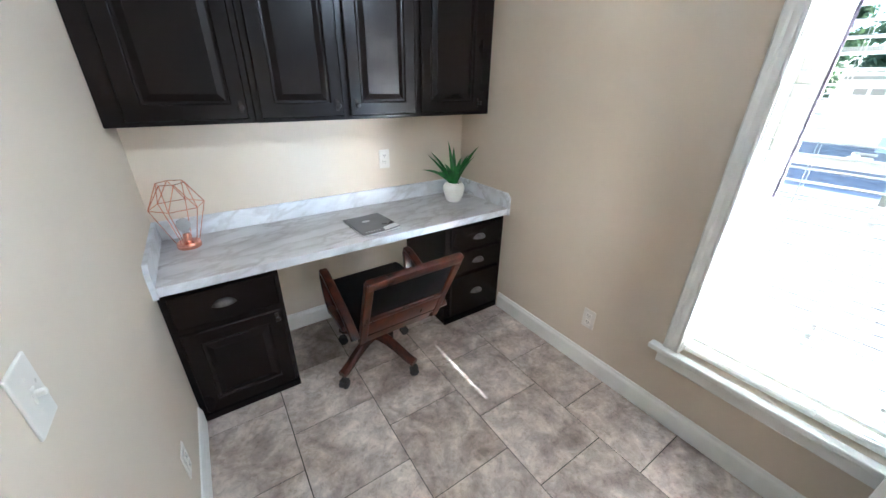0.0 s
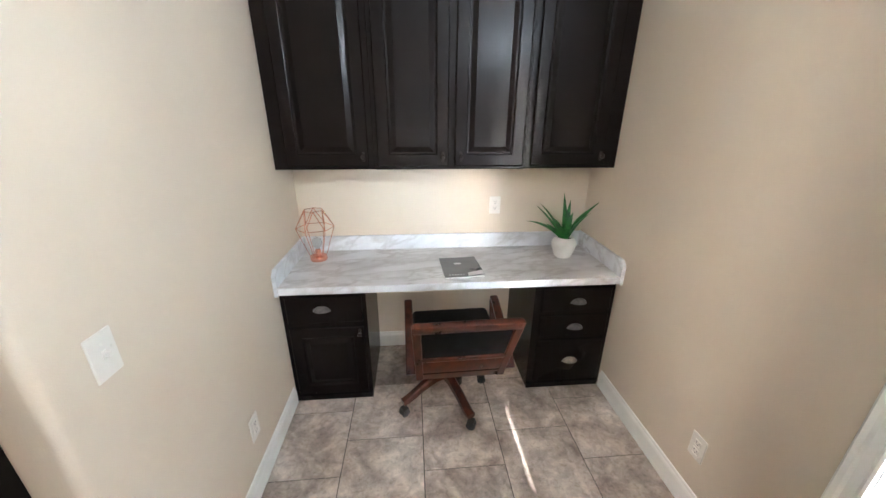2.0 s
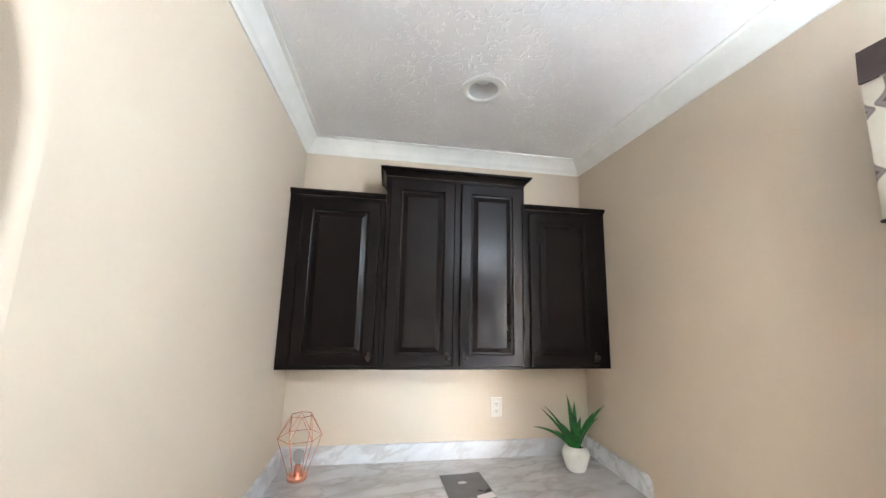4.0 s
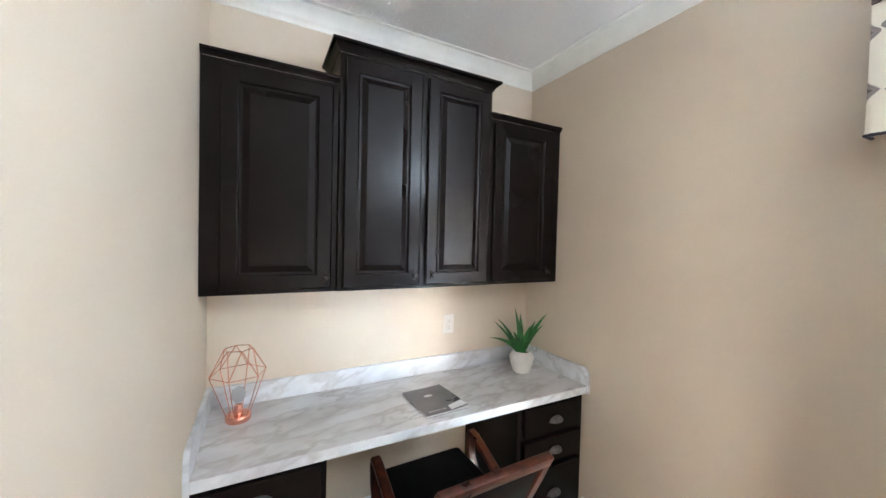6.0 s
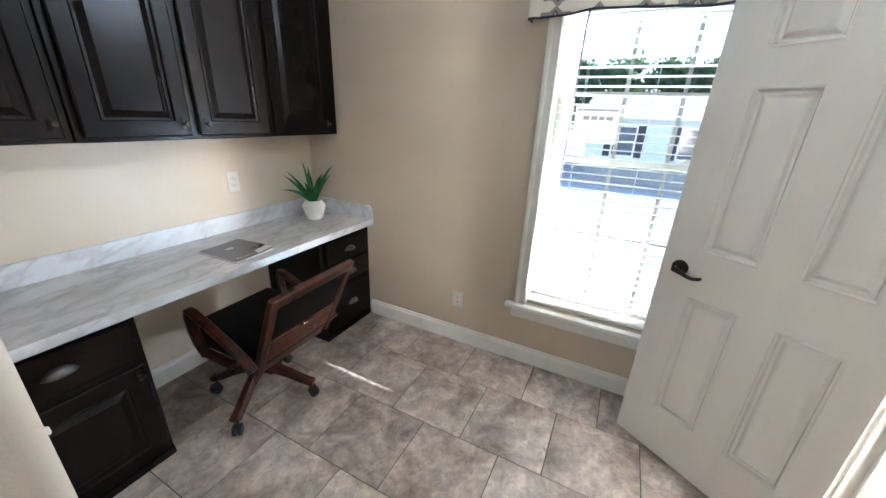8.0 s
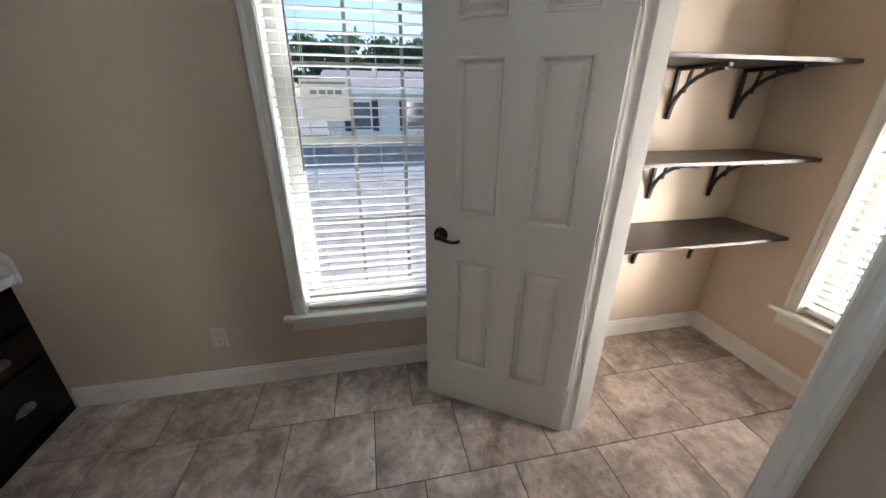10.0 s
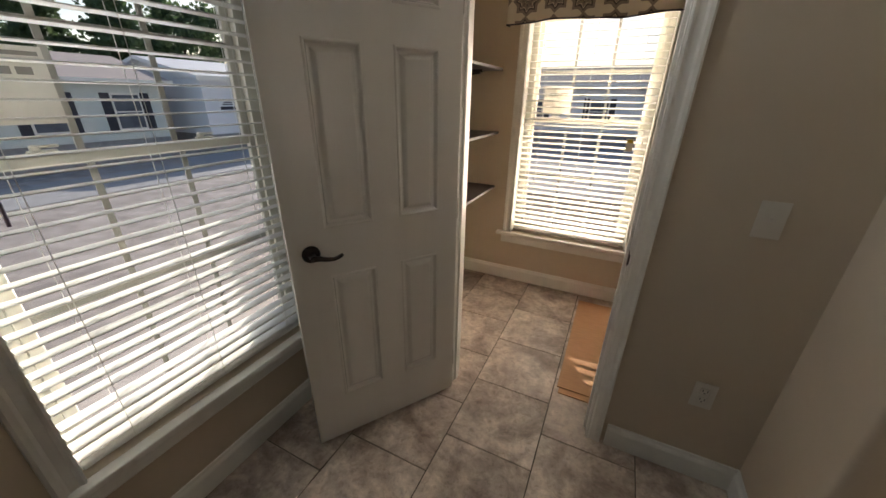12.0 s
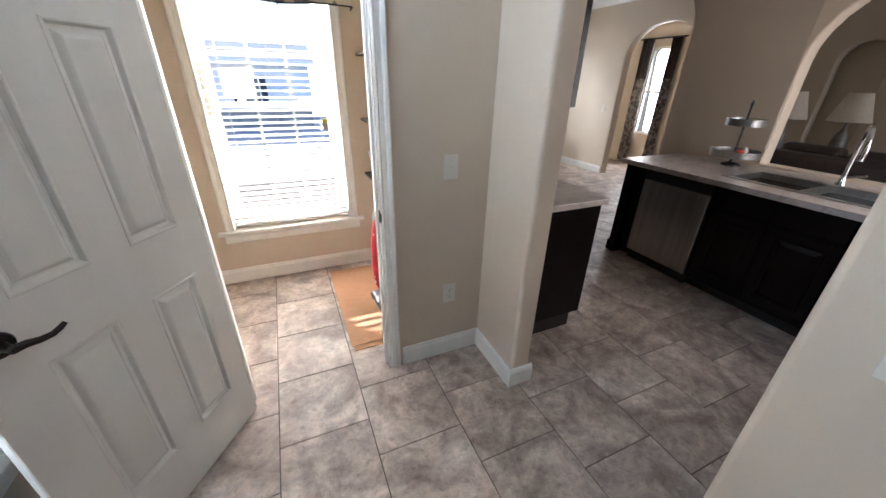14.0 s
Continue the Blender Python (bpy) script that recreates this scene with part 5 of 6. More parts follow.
part("body", bm, redcloth, vac, "red plastic body", smooth=40, local=True)
bm = bmesh.new()
lathe(bm, [(0.040, 0.20), (0.072, 0.26), (0.078, 0.45), (0.066, 0.62), (0.030, 0.68)], 20, Matrix.Translation((-0.035, -0.09, 0)) @ Matrix.Rotation(radians(8), 4, "X") @ Matrix.Scale(0.8, 4, (0, 1, 0)))
part("bag", bm, greycover, vac, "grey cloth dust bag", smooth=40, local=True)
bm = bmesh.new()
tube(bm, [(0, -0.10, 0.60), (0, -0.135, 0.85), (0.004, -0.12, 0.98), (0.045, -0.09, 1.085)], 0.014, 10)
part("handle", bm, M("handle_grey", (0.30, 0.30, 0.31), (0.36, 0.36, 0.37), 20, 0.4), vac, "grey tube handle", smooth=50, local=True)
for x in (-0.11, 0.11):
    part("wheel", lathe(bmesh.new(), [(0.020, -0.012), (0.03, -0.008), (0.03, 0.008), (0.020, 0.012)], 18, Matrix.Translation((x, -0.03, 0.030)) @ Matrix.Rotation(radians(90), 4, "Y")), rubber, vac, smooth=40, local=True)
bm = bmesh.new()
for k in range(9):
    z = 0.13 + 0.045 * k
    box(bm, 0.083 - 0.0028 * k, 0.0885 - 0.0028 * k, -0.030 - 0.006 * k, -0.018 - 0.006 * k, z, z + 0.022, 0.002)
part("side_vents", bm, dotwhite, vac, "row of pale vent ribs", local=True)

# ---- kitchen ----
kit = thing("kitchen_base_cabinet", -0.72, -1.25, 0, 0, "black kitchen base cabinet with toe kick", "cabinet", "kitchen base cabinets")
bm = B(W - WT - 0.638, W - WT - 0.001, -1.40, -0.762, 0.10, 0.872, 0.002)
part("body", bm, espresso, kit)
part("toe_kick", B(W - WT - 0.560, W - WT - 0.001, -1.395, -0.765, 0, 0.0995), darkinside, kit)
for y0, y1 in ((-1.385, -1.095), (-1.085, -0.785)):
    m = Matrix.Translation((W - WT - 0.639, y0, 0.14)) @ Matrix.Rotation(radians(90), 4, "Z")
    part("door", panelled(bmesh.new(), y1 - y0, 0.56, 0.019, [(0.06, y1 - y0 - 0.06, 0.06, 0.50)], CABRING, m), espresso, kit)
solo("kitchen_countertop", B(W - WT - 0.675, W - WT - 0.001, -1.40, -0.745, 0.873, 0.912, 0.006, 2), kitchenmarble, "beige stone-look laminate kitchen countertop", "countertop", "kitchen countertops")
ku = thing("kitchen_wall_cabinet", -0.55, -1.2, 1.42, 0, "black kitchen wall cabinet", "cabinet", "kitchen wall cabinets")
part("body", B(W - WT - 0.300, W - WT - 0.001, -1.40, -0.762, 1.42, 2.36, 0.002), espresso, ku)
for y0, y1 in ((-1.385, -1.095), (-1.085, -0.785)):
    m = Matrix.Translation((W - WT - 0.301, y0, 1.44)) @ Matrix.Rotation(radians(90), 4, "Z")
    part("door", panelled(bmesh.new(), y1 - y0, 0.90, 0.019, [(0.06, y1 - y0 - 0.06, 0.06, 0.84)], CABRING, m), espresso, ku)
fr = thing("refrigerator", -0.80, -1.88, 0, 0, "tall black refrigerator beyond the counter", "refrigerator")
blackapp = M("black_appliance", (0.012, 0.011, 0.011), (0.018, 0.016, 0.016), 10, 0.35)
part("body", B(-1.140, W - WT - 0.02, -2.335, -1.425, 0.02, 1.775, 0.008), blackapp, fr)
part("hinge_cover", B(-1.185, -1.060, -1.500, -1.430, 1.7755, 1.800, 0.006), blackapp, fr, "small black hinge cover")
for z0, z1 in ((0.05, 0.62), (0.635, 1.773)):
    d = part("door", B(-1.200, -1.142, -2.330, -1.430, z0, z1, 0.012, 2), blackapp, fr)
    bm = bmesh.new()
    tube(bm, [(-1.199, -1.500, z0 + 0.07), (-1.238, -1.500, z0 + 0.10), (-1.245, -1.500, (z0 + z1) / 2), (-1.238, -1.500, z1 - 0.10), (-1.199, -1.500, z1 - 0.07)], 0.013, 10)
    part("handle", bm, blackapp, d, "black bar handle", smooth=50)

# peninsula with dishwasher and sink
PX = -2.23
pen = thing("peninsula_cabinet", -2.85, -0.2, 0, 0, "black kitchen peninsula cabinet with panel doors", "cabinet", "kitchen base cabinets")
part("body", B(KA + 0.001, PX - 0.02, -1.51, 0.72, 0.10, 0.872, 0.003), espresso, pen)
part("toe_kick", B(KA + 0.001, PX - 0.09, -1.51, 0.72, 0, 0.0995), darkinside, pen)
part("end_post", B(PX - 0.09, PX + 0.012, -1.600, -1.512, 0.0, 0.872, 0.010, 2), espresso, pen, "square black end post")
part("post_foot", B(PX - 0.10, PX + 0.024, -1.612, -1.5105, 0.0, 0.11, 0.008), espresso, pen)
for y0, y1 in ((-0.79, -0.43), (-0.41, -0.04), (-0.02, 0.34), (0.36, 0.71)):
    m = Matrix.Translation((PX - 0.020, y1, 0.13)) @ Matrix.Rotation(radians(-90), 4, "Z")
    part("door", panelled(bmesh.new(), y1 - y0, 0.56, 0.019, [(0.055, y1 - y0 - 0.055, 0.055, 0.505)], CABRING, m), espresso, pen)
    part("drawer_front", B(PX - 0.020, PX - 0.002, y0, y1, 0.705, 0.855, 0.004), espresso, pen)
dwa = thing("dishwasher", PX, -1.15, 0, 0, "stainless steel dishwasher built into the peninsula", "dishwasher")
part("door", B(PX - 0.018, PX + 0.006, -1.390, -0.825, 0.10, 0.775, 0.006, 2), steel, dwa, "brushed stainless door")
part("control_strip", B(PX - 0.018, PX + 0.002, -1.390, -0.825, 0.778, 0.868, 0.004), blackapp, dwa, "black control strip")
part("kick_plate", B(PX - 0.06, PX - 0.04, -1.390, -0.825, 0.005, 0.098), blackapp, dwa)
# worktop with a cut-out for the sink
bm = bmesh.new()
SX0, SX1, SY0, SY1 = -2.84, -2.38, -0.86, 0.04
for a in ((KA + 0.001, PX + 0.055, -1.635, SY0), (KA + 0.001, PX + 0.055, SY1, 0.735), (KA + 0.001, SX0, SY0, SY1), (SX1, PX + 0.055, SY0, SY1)):
    box(bm, *a, 0.873, 0.912)
solo("kitchen_countertop", bm, kitchenmarble, "beige stone-look laminate peninsula countertop", "countertop", "kitchen countertops")
sink = thing("kitchen_sink", -2.61, -0.41, 0.91, 0, "stainless steel double-bowl sink set in the countertop", "sink")
bm = bmesh.new()
for a in ((SX0 - 0.02, SX1 + 0.02, SY0 - 0.02, SY0 + 0.025), (SX0 - 0.02, SX1 + 0.02, SY1 - 0.025, SY1 + 0.02), (SX0 - 0.02, SX0 + 0.03, SY0 + 0.025, SY1 - 0.025), (SX1 - 0.025, SX1 + 0.02, SY0 + 0.025, SY1 - 0.025), (SX0 + 0.03, SX1 - 0.025, -0.425, -0.395)):
    box(bm, *a, 0.9125, 0.918, 0.002)
part("rim", bm, steel, sink)
for y0, y1 in ((SY0 + 0.025, -0.425), (-0.395, SY1 - 0.025)):
    bm = bmesh.new()
    x0, x1 = SX0 + 0.03, SX1 - 0.025
    for a in ((x0, x1, y0, y1, 0.735, 0.738), (x0, x0 + 0.003, y0, y1, 0.738, 0.9124), (x1 - 0.003, x1, y0, y1, 0.738, 0.9124), (x0 + 0.003, x1 - 0.003, y0, y0 + 0.003, 0.738, 0.9124), (x0 + 0.003, x1 - 0.003, y1 - 0.003, y1, 0.738, 0.9124)):
        box(bm, *a)
    part("bowl", bm, steel, sink)
fau = thing("kitchen_faucet", -2.90, -0.40, 0.912, 0, "chrome gooseneck kitchen faucet", "faucet")
part("base", lathe(bmesh.new(), [(0.030, 0), (0.030, 0.012), (0.020, 0.03), (0.018, 0.06)], 20), chrome, fau, smooth=40, local=True)
bm = bmesh.new()
tube(bm, [(0, 0, 0.05), (0, 0, 0.28), (0.02, 0.01, 0.36), (0.07, 0.03, 0.41), (0.13, 0.06, 0.40), (0.175, 0.085, 0.34), (0.185, 0.09, 0.29)], 0.013, 10)
part("spout", bm, chrome, fau, smooth=50, local=True)
part("spray_head", lathe(bmesh.new(), [(0.017, 0.20), (0.020, 0.22), (0.017, 0.295)], 16, Matrix.Translation((0.185, 0.09, 0))), chrome, fau, smooth=40, local=True)
bm = bmesh.new()
tube(bm, [(0.0, 0.02, 0.06), (0.0, 0.06, 0.075), (0.01, 0.11, 0.09)], 0.008, 8)
part("lever", bm, chrome, fau, smooth=50, local=True)
tray = thing("tiered_tray", -2.86, -1.10, 0.912, 0, "two-tier round metal tray stand with small colourful trinkets", "tray")
part("base", lathe(bmesh.new(), [(0.070, 0), (0.070, 0.012), (0.02, 0.03), (0.012, 0.07)], 20), iron, tray, smooth=40, local=True)
part("pole", lathe(bmesh.new(), [(0.008, 0.05), (0.008, 0.47), (0.012, 0.49), (0.004, 0.52)], 10), iron, tray, smooth=40, local=True)
galv = M("galvanised_tray", (0.30, 0.30, 0.29), (0.40, 0.40, 0.38), 25, 0.35, 0.9)
for r, z in ((0.175, 0.075), (0.135, 0.325)):
    part("tier", lathe(bmesh.new(), [(0.012, z), (r, z), (r + 0.004, z + 0.055), (r, z + 0.055), (r - 0.004, z + 0.005), (0.012, z + 0.005)], 28, cap=False), galv, tray, "galvanised round tray", smooth=40, local=True)
for nm, x, y, z, r, h, c in (("trinket", 0.05, 0.06, 0.081, 0.035, 0.06, (0.45, 0.05, 0.04)), ("trinket", -0.07, 0.03, 0.081, 0.03, 0.07, (0.5, 0.45, 0.4)), ("trinket", 0.03, 0.07, 0.331, 0.028, 0.05, (0.55, 0.38, 0.03)), ("trinket", -0.05, -0.05, 0.331, 0.03, 0.045, (0.4, 0.42, 0.45))):
    part(nm, lathe(bmesh.new(), [(r * 0.8, z), (r, z + h * 0.3), (r, z + h * 0.7), (r * 0.5, z + h)], 14, Matrix.Translation((x, y, 0))), M("trinket_paint", c, None, 10, 0.5), tray, smooth=40, local=True)

# counter along the kitchen's north wall
kn = thing("kitchen_base_cabinet", -1.4, 1.05, 0, 0, "black kitchen base cabinet under the counter beside the arch", "cabinet", "kitchen base cabinets")
part("body", B(-2.30, W - WT - 0.001, 0.755, KN - 0.001, 0.10, 0.872, 0.002), espresso, kn)
part("toe_kick", B(-2.30, W - WT - 0.001, 0.83, KN - 0.001, 0, 0.0995), darkinside, kn)
solo("kitchen_countertop", B(-2.30, W - WT - 0.001, 0.725, KN - 0.022, 0.873, 0.912, 0.006, 2), kitchenmarble, "beige stone-look laminate counter beside the arch", "countertop", "kitchen countertops")
solo("kitchen_backsplash", B(-2.30, W - WT - 0.001, KN - 0.020, KN - 0.001, 0.9125, 1.37, 0.002), kitchenmarble, "stone-look backsplash behind the kitchen counter", "backsplash")
kw = thing("kitchen_wall_cabinet", -1.4, 1.2, 1.37, 0, "black kitchen wall cabinet over the counter", "cabinet", "kitchen wall cabinets")
part("body", B(-2.30, W - WT - 0.001, KN - 0.32, KN - 0.021, 1.372, 2.36, 0.002), espresso, kw)
bot_ = thing("glass_bottle", -0.80, 1.20, 0.912, 0, "dark green glass bottle on the kitchen counter", "bottle")
part("body", lathe(bmesh.new(), [(0.034, 0), (0.038, 0.005), (0.038, 0.17), (0.030, 0.20), (0.014, 0.235), (0.014, 0.30)], 20), M("bottle_green", (0.010, 0.035, 0.006), (0.03, 0.08, 0.01), 12, 0.12), bot_, smooth=40, local=True)
part("cap", lathe(bmesh.new(), [(0.016, 0.295), (0.016, 0.325)], 14), blackapp, bot_, local=True)

# hall, dining and living rooms beyond
wall_with_hole("wall_dining_west", "beige wall with a tall curtained window", "y", -6.14, -6.0, -5.4, -2.691, (-4.70, -4.18, 0.62, 2.15))
bm = bmesh.new()
for a in ((-4.70, -4.66, 0.62, 2.15), (-4.22, -4.18, 0.62, 2.15), (-4.66, -4.22, 0.62, 0.66), (-4.66, -4.22, 2.11, 2.15), (-4.66, -4.22, 1.37, 1.41)):
    box(bm, -6.10, -6.05, a[0], a[1], a[2], a[3])
w3 = new("window_3", mesh_of("window_3", bm, white))
tagged(w3, "white framed window in the room beyond the arch", "window", kind="structure")
LOC[w3.name] = Matrix()
gl = part("pane", B(-6.078, -6.072, -4.66, -4.22, 0.66, 2.11), paneglass, w3)
gl.visible_shadow = False
darkcloth = M("curtain_brown", (0.030, 0.020, 0.018), (0.05, 0.034, 0.03), 20, 0.9)
lowcloth = M("curtain_print", (0.10, 0.085, 0.075), (0.34, 0.30, 0.27), 14, 0.9, lo=0.45, hi=0.55)


def curtain(y0, y1, label):
    th = thing("curtain", -5.93, (y0 + y1) / 2, 0.05, 0, label, "curtain", "dining curtains")
    for nm, z0, z1, mat in (("lower_panel", 0.06, 1.62, lowcloth), ("upper_panel", 1.62, 2.27, darkcloth)):
        bm = bmesh.new()
        n = 40
        cols = [[bm.verts.new((-5.93 + 0.025 * math.sin(i * 1.1), y0 + (y1 - y0) * i / n, z)) for z in (z0, z1)] for i in range(n + 1)]
        for a, b in zip(cols, cols[1:]):
            bm.faces.new((a[0], b[0], b[1], a[1]))
        thicken(bm, 0.003)
        part(nm, bm, mat, th, smooth=60)


curtain(-4.84, -4.62, "brown curtain with a printed lower panel beside the window")
curtain(-4.25, -4.08, "brown curtain with a printed lower panel beside the window")
bm = bmesh.new()
tube(bm, [(-5.93, -4.92, 2.285), (-5.93, -4.00, 2.285)], 0.012, 8)
solo("curtain_rod", bm, iron, "black curtain rod over the dining window", "curtain rod")
solo("wall_living_west", arch_wall(bmesh.new(), -6.74, -6.6, -2.55, 4.2, TOP, [(-2.18, -1.66, 0.55, 1.85, 0.26)]), paint, "beige living room wall with an arched niche", "wall", kind="structure", smooth=30)
wall_box("wall_niche", "back of the arched niche", -6.95, -6.85, -2.4, -1.4, 0, TOP)
sofa = thing("sofa", -4.35, -0.6, 0, 0, "dark brown leather sofa with its back to the pass-through", "sofa")
sofamat = M("sofa_leather", (0.020, 0.013, 0.011), (0.034, 0.022, 0.018), 10, 0.45, bump=0.2, bscale=40)
part("back", B(-4.10, -3.86, -1.62, 0.42, 0.08, 0.96, 0.06, 4), sofamat, sofa, smooth=50)
part("seat", B(-4.85, -4.11, -1.40, 0.20, 0.08, 0.46, 0.05, 3), sofamat, sofa, smooth=50)
for y0, y1 in ((-1.62, -1.41), (0.21, 0.42)):
    part("armrest", B(-4.86, -4.11, y0, y1, 0.08, 0.66, 0.05, 3), sofamat, sofa, smooth=50)
for k in range(3):
    y = -1.36 + k * 0.53
    part("back_cushion", B(-4.32, -4.105, y, y + 0.50, 0.47, 1.02, 0.07, 4), sofamat, sofa, smooth=50)
shade = M("lamp_shade", (0.62, 0.56, 0.47), (0.66, 0.60, 0.51), 20, 0.85)


def table_lamp(x, y):
    tb = thing("side_table", x, y, 0, 0, "small dark round side table", "table", "living side tables")
    part("tabletop", lathe(bmesh.new(), [(0.24, 0.66), (0.25, 0.67), (0.25, 0.69)], 24), espresso, tb, local=True)
    part("pedestal", lathe(bmesh.new(), [(0.16, 0.0), (0.14, 0.03), (0.03, 0.06), (0.03, 0.659)], 16), espresso, tb, smooth=40, local=True)
    lp = thing("table_lamp", x, y, 0.69, 0, "table lamp with a cream cone shade, unlit", "lamp", "living table lamps")
    part("base", lathe(bmesh.new(), [(0.08, 0), (0.085, 0.02), (0.05, 0.06), (0.075, 0.20), (0.06, 0.34), (0.02, 0.42), (0.012, 0.50)], 20), M("lamp_base_grey", (0.16, 0.15, 0.15), (0.24, 0.23, 0.22), 15, 0.35), lp, smooth=50, local=True)
    part("shade", lathe(bmesh.new(), [(0.19, 0.50), (0.10, 0.80)], 28, cap=False), shade, lp, "cream cone shade", smooth=60, local=True)


table_lamp(-5.0, -1.78)
table_lamp(-5.3, -1.33)

# ---- outdoors ----
gravel = M("gravel_ground", (0.25, 0.225, 0.215), (0.46, 0.425, 0.41), 3.0, 0.95, bump=0.9, bscale=30, detail=10, lo=0.3, hi=0.7)
# asphalt painted far paler than its own tone, making up for weak skylight
asphalt = M("drive_asphalt_pale", (0.30, 0.305, 0.32), (0.40, 0.405, 0.42), 4.0, 0.9, bump=0.5, bscale=50)
solo("ground", B(-900, 900, -900, 900, GROUND - 0.2, GROUND), gravel, "pale gravel ground round the homes", "ground", kind="structure")
solo("road", B(3.2, 60, -13.5, -6.8, GROUND, GROUND + 0.015), asphalt, "grey asphalt lane, lightened in colour", "road", kind="structure")
bm = bmesh.new()
q = [bm.verts.new(p) for p in ((0.9, -7.5, GROUND + 0.004), (9, -7.5, GROUND + 0.004), (9, -30, GROUND + 0.004), (-14, -30, GROUND + 0.004), (-14, -19, GROUND + 0.004), (-1.0, -15, GROUND + 0.004))]
f_ = bm.faces.new(q)
thicken(bm, -0.006)
solo("road", bm, asphalt, "asphalt drive south of the home, lightened in colour", "road", kind="structure")
solo("road", B(11.2, 13.8, -30, 30, GROUND, GROUND + 0.012), asphalt, "asphalt street in front of the homes, lightened in colour", "road", kind="structure")

skirt = M("skirting_panel", (0.26, 0.26, 0.265), (0.34, 0.34, 0.345), 6, 0.8)
shutter = M("shutter_dark", (0.022, 0.024, 0.035), (0.03, 0.032, 0.045), 20, 0.6)
farglass = M("far_glass", (0.06, 0.075, 0.10), (0.11, 0.13, 0.16), 2, 0.12)


def home(name, label, m, length, deep, wallh, rise, siding, roofm, wins, facing_gable=False):
    """A manufactured home: lapped siding over dark skirting, low gable roof, windows with shutters on the long front; local x along the front, y to the back, z from the ground."""
    th = new(name)
    th.matrix_basis = m
    LOC[th.name] = m
    tagged(th, label, "house", "neighbouring homes")
    part("skirting", B(0.05, length - 0.05, 0.05, deep - 0.05, 0, 0.70), skirt, th, local=True)
    bm = bmesh.new()
    z, lap = 0.70, 0.17
    while z < 0.70 + wallh - 0.01:
        z1 = min(z + lap, 0.70 + wallh)
        ring0 = [bm.verts.new(p) for p in ((-0.018, -0.018, z), (length + 0.018, -0.018, z), (length + 0.018, deep + 0.018, z), (-0.018, deep + 0.018, z))]
        ring1 = [bm.verts.new(p) for p in ((0, 0, z1), (length, 0, z1), (length, deep, z1), (0, deep, z1))]
        for k in range(4):
            bm.faces.new((ring0[k], ring0[(k + 1) % 4], ring1[(k + 1) % 4], ring1[k]))
        bm.faces.new(ring0[::-1])
        z = z1
    zt = 0.70 + wallh
    for x in (0, length):
        bm.faces.new([bm.verts.new(p) for p in ((x, 0, zt), (x, deep, zt), (x, deep / 2, zt + rise))])
    part("wall", bm, siding, th, local=True)
    bm = bmesh.new()
    o = 0.30
    pr = [(-o, zt - o * rise / (deep / 2)), (deep / 2, zt + rise), (deep + o, zt - o * rise / (deep / 2))]
    a = [bm.verts.new((-o, y, z)) for y, z in pr] + [bm.verts.new((-o, y, z + 0.14)) for y, z in reversed(pr)]
    b = [bm.verts.new((length + o, v.co.y, v.co.z)) for v in a]
    for k in range(6):
        bm.faces.new((a[k], a[(k + 1) % 6], b[(k + 1) % 6], b[k]))
    bm.faces.new(a[::-1])
    bm.faces.new(b)
    part("roof", bm, roofm, th, local=True)
    part("fascia", B(-o, length + o, -o - 0.022, -o - 0.002, zt - o * rise / (deep / 2) - 0.03, zt - o * rise / (deep / 2) + 0.15), white, th, local=True)
    for x, w, z0, z1 in wins:
        wd = part("window", B(x - w / 2 - 0.05, x + w / 2 + 0.05, -0.045, -0.019, z0 - 0.05, z1 + 0.05), white, th, local=True)
        for k in range(2):
            zz = z0 + (z1 - z0) * k / 2
            part("pane", B(x - w / 2, x + w / 2, -0.052, -0.046, zz + 0.02, zz + (z1 - z0) / 2 - 0.02), farglass, wd, local=True)
        for s in (-1, 1):
            part("shutter", B(x + s * (w / 2 + 0.20) - 0.13, x + s * (w / 2 + 0.20) + 0.13, -0.046, -0.0195, z0 - 0.05, z1 + 0.05), shutter, th, local=True)
    return th


sage = M("sage_siding", (0.58, 0.63, 0.60), (0.62, 0.67, 0.64), 4, 0.75)
rosy = M("brown_shingle", (0.38, 0.33, 0.32), (0.46, 0.40, 0.38), 10, 0.95)
greyroof = M("grey_shingle", (0.26, 0.26, 0.27), (0.34, 0.34, 0.35), 10, 0.95)
tarp = M("white_wrap", (0.74, 0.76, 0.80), (0.82, 0.83, 0.86), 1.5, 0.5, bump=0.3, bscale=4)
slate = M("slate_siding", (0.68, 0.70, 0.73), (0.74, 0.76, 0.79), 4, 0.75)
# fronts turned to the west
home("manufactured_home", "sage green manufactured home with dark shutters and brown roof", pose(16.0, 1.6, GROUND, 0, 0, -90), 9.2, 7.0, 1.85, 0.85, sage, rosy, [(1.4, 0.75, 1.05, 2.15), (3.7, 0.75, 1.05, 2.15), (5.9, 0.75, 1.05, 2.15), (8.0, 0.75, 1.05, 2.15)])
wr = home("manufactured_home", "half-finished manufactured home wrapped in white sheeting", pose(15.2, -8.6, GROUND, 0, 0, -90), 8.5, 7.0, 2.05, 0.7, tarp, tarp, [])
for k in range(6):
    x = 0.9 + k * 1.3
    bm = B(x - 0.32, x + 0.32, -0.030, -0.022, 1.62, 1.74)
    for j in range(3):
        box(bm, x - 0.22 + j * 0.07, x + 0.22 - j * 0.02, -0.030, -0.022, 1.80 + j * 0.07, 1.835 + j * 0.07)
    part("wrap_mark", bm, shutter, wr, "dark blue printed mark", local=True)
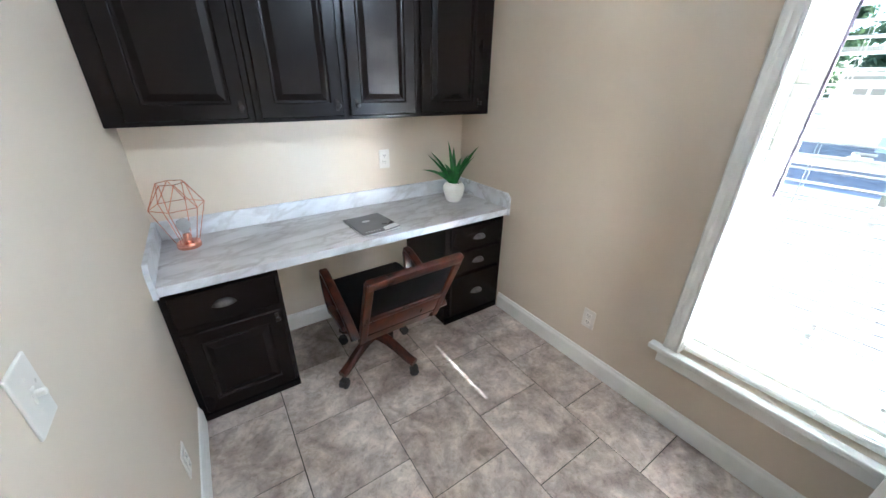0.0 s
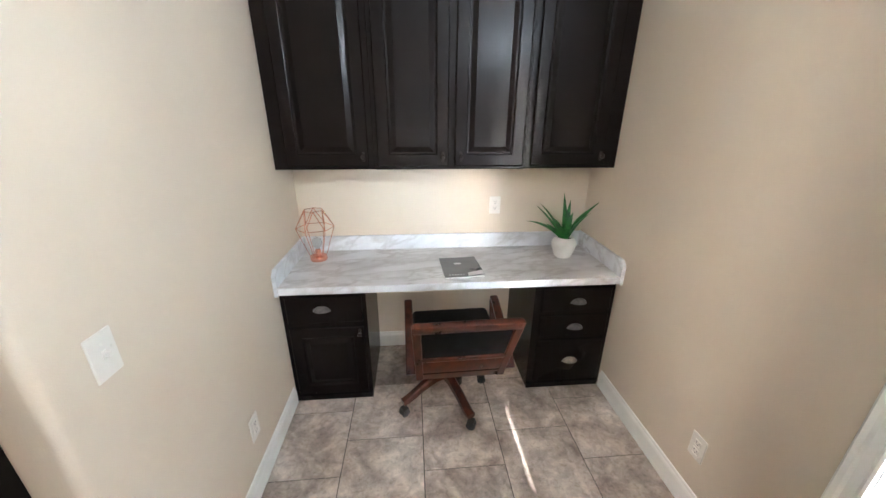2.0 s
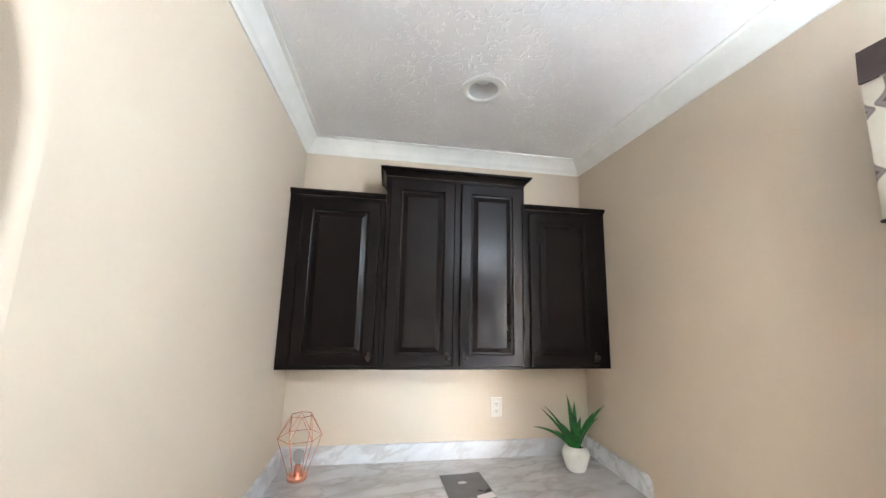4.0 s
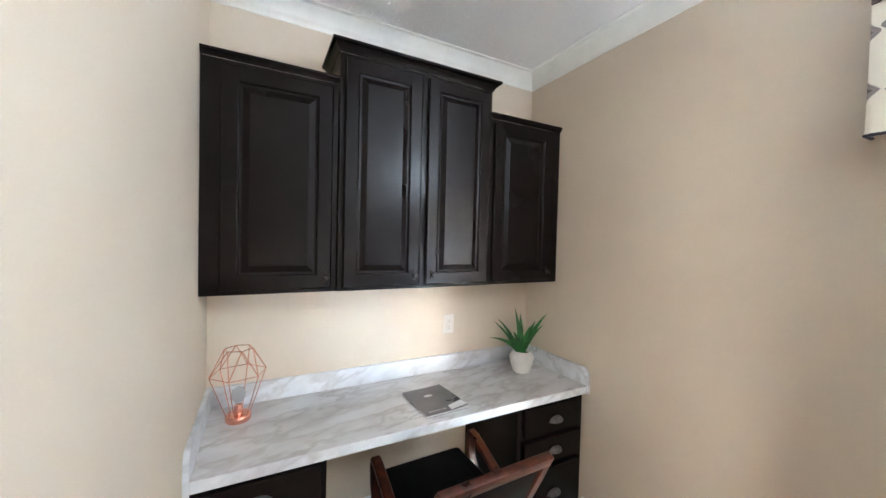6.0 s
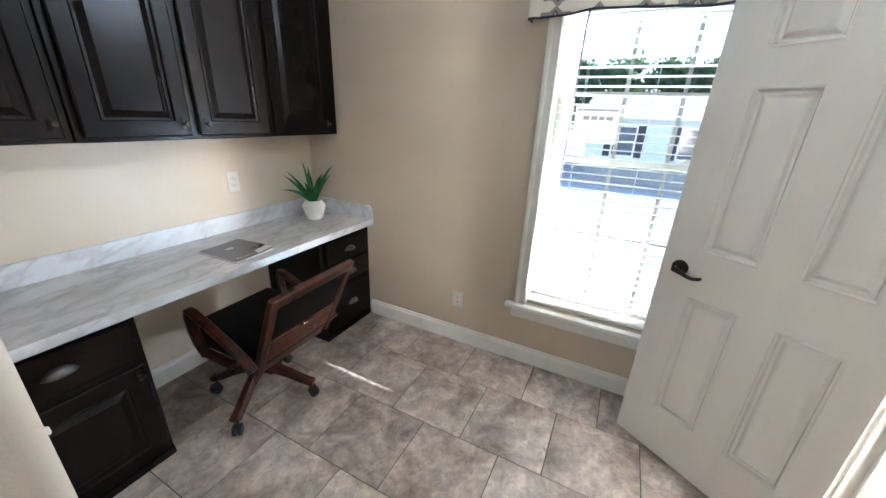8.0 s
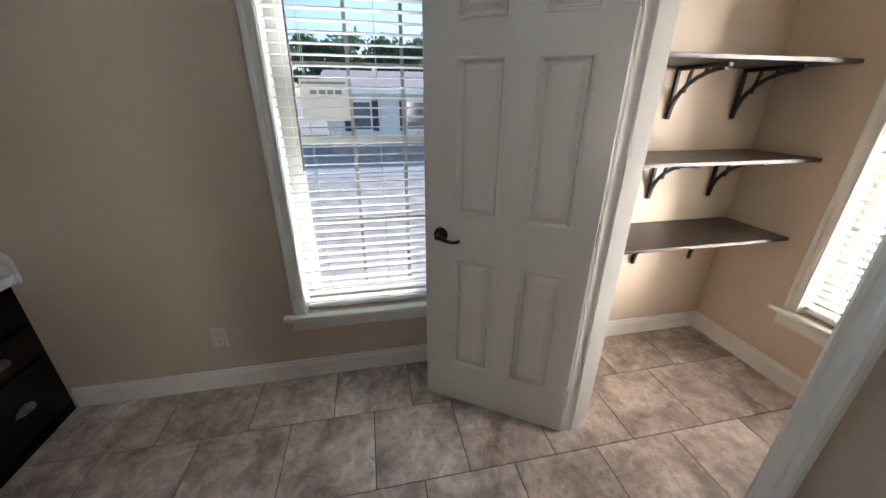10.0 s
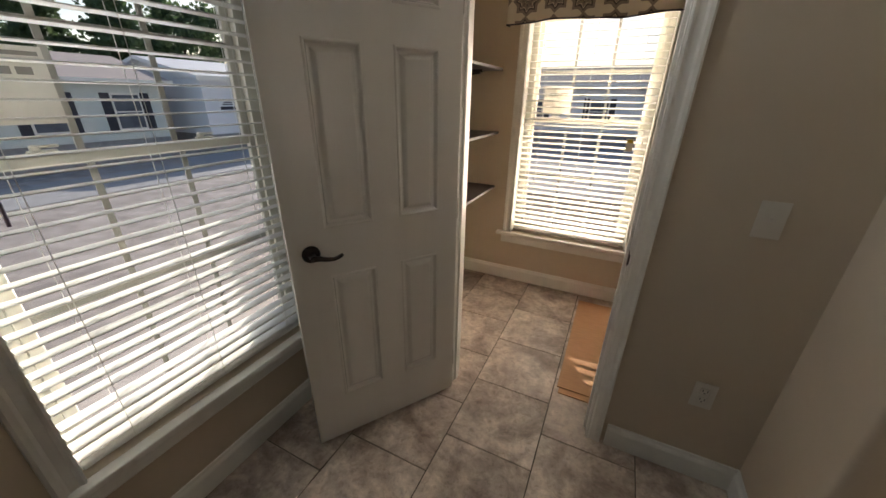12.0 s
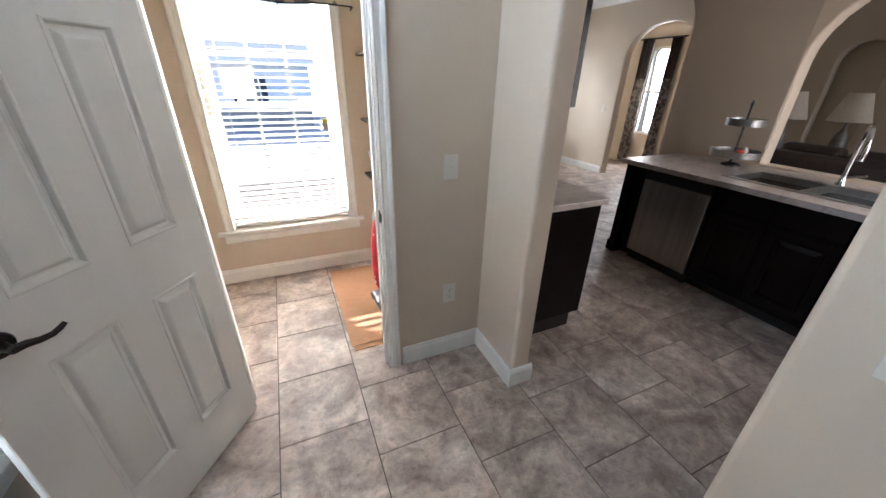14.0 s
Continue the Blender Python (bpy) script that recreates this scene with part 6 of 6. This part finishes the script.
home("manufactured_home", "slate grey manufactured home across the drive", pose(10.0, -19.5, GROUND, 0, 0, 180), 11.0, 7.0, 2.1, 1.0, slate, greyroof, [(2.5, 0.8, 1.1, 2.2), (5.2, 0.8, 1.1, 2.2), (8.3, 0.8, 1.1, 2.2)])
home("manufactured_home", "grey manufactured home farther down the drive", pose(-4.0, -27, GROUND, 0, 0, 180), 10.0, 7.0, 2.1, 1.0, slate, greyroof, [(2.5, 0.8, 1.1, 2.2), (6.5, 0.8, 1.1, 2.2)])

bark = M("bark", (0.05, 0.038, 0.03), (0.09, 0.07, 0.055), 12, 0.95, bump=0.6, bscale=30)
foliage = M("foliage", (0.05, 0.09, 0.045), (0.12, 0.18, 0.08), 2.0, 0.7)


_n, _l = foliage.node_tree.nodes, foliage.node_tree.links
_t, _m = _n.new("ShaderNodeBsdfTranslucent"), _n.new("ShaderNodeMixShader")
_m.inputs[0].default_value = 0.5
_l.new(_n["Color Ramp"].outputs[0], _t.inputs["Color"])
_l.new(_n["Principled BSDF"].outputs[0], _m.inputs[1])
_l.new(_t.outputs[0], _m.inputs[2])
_l.new(_m.outputs[0], _n["Material Output"].inputs["Surface"])


def tree(x, y, h, r, seed, conifer=False):
    rd = random.Random(seed)
    th = thing("tree", x, y, GROUND, 0, "dark green conifer behind the homes" if conifer else "leafy green tree behind the homes", "tree", "background trees")
    bm = bmesh.new()
    tube(bm, [(0, 0, 0), (0.05, 0.02, h * 0.3), (0.0, 0.05, h * 0.6), (0.02, 0, h * 0.95)], [0.16, 0.12, 0.08, 0.02], 8)
    tips = []
    for k in range(16):
        t = 0.28 + 0.66 * k / 15
        a = k * 2.4
        reach = r * (1.05 - t) * 1.3 if conifer else r * math.sin(math.pi * (0.12 + 0.85 * (t - 0.25))) * 0.95
        reach = max(0.25, reach)
        p = Vector((reach * math.cos(a), reach * math.sin(a), h * t + (0.0 if conifer else 0.35 * reach)))
        tube(bm, [(0, 0, h * t - 0.1), p * 0.5 + Vector((0, 0, h * t * 0.5)), p], [0.05, 0.03, 0.012], 5)
        tips += [p, p * 0.55 + Vector((0, 0, h * t * 0.45))]
    tips.append(Vector((0, 0, h * 0.97)))
    part("trunk", bm, bark, th, smooth=50, local=True)
    verts, faces = [], []
    for p in tips:
        for _ in range(230):
            d = Vector((rd.gauss(0, 1), rd.gauss(0, 1), rd.gauss(0, 0.7))) * (0.15 * r)
            c = p + d
            s = rd.uniform(0.10, 0.22)
            u = Vector((rd.uniform(-1, 1), rd.uniform(-1, 1), rd.uniform(-1, 1))).normalized()
            v = u.orthogonal().normalized()
            i = len(verts)
            verts += [c - u * s, c + v * s * 0.55, c + u * s, c - v * s * 0.55]
            faces.append((i, i + 1, i + 2, i + 3))
    me = bpy.data.meshes.new("crown")
    me.from_pydata([tuple(v) for v in verts], [], faces)
    me.materials.append(foliage)
    cr = new("crown", me)
    cr.parent = th
    return th


for x, y, h, r, s, c in ((25, 2.0, 5.2, 2.0, 1, False), (27, -2.6, 5.4, 2.2, 2, False), (27, -8.5, 7.5, 2.0, 3, True), (25.5, -11, 6.8, 1.8, 7, True), (28, -16, 7.0, 2.6, 4, False), (29, 7.5, 5.6, 2.2, 5, False), (10, -31, 6.5, 2.2, 6, False)):
    tree(x, y, h, r, s, c)


# ---- floor tiles ----
PITCH, GX, GY = 0.41, 0.08, -0.544


def tile_mesh(w, d):
    bm = bmesh.new()
    box(bm, -w, w, -d, d, -0.006, 0.0, 0.0012)
    return mesh_of("floor_tile", bm, tilemat)


tiles = {}


def lay(x0, x1, y0, y1):
    """Staggered square tiles, cut at the borders of a rectangle."""
    i0, i1 = math.floor((x0 - GX) / PITCH), math.ceil((x1 - GX) / PITCH)
    for i in range(i0, i1):
        shift = 0.0 if i % 2 else PITCH / 2
        j0, j1 = math.floor((y0 - GY + shift) / PITCH), math.ceil((y1 - GY + shift) / PITCH)
        for j in range(j0, j1):
            a, b = max(x0, GX + i * PITCH + 0.0024), min(x1, GX + (i + 1) * PITCH - 0.0024)
            c, d = max(y0, GY - shift + j * PITCH + 0.0024), min(y1, GY - shift + (j + 1) * PITCH - 0.0024)
            if b - a < 0.01 or d - c < 0.01 or (b < W - WT / 2 and c > KN) or (a > W and d < US):
                continue
            key = (round((b - a) / 2, 4), round((d - c) / 2, 4))
            if key not in tiles:
                tiles[key] = tile_mesh(*key)
            t = new("tile", tiles[key])
            t.parent = floor
            t.location = ((a + b) / 2, (c + d) / 2, 0)


lay(KA + 0.001, E - 0.001, -3.2, N - 0.001)
lay(-5.99, KA, -5.39, -1.94)
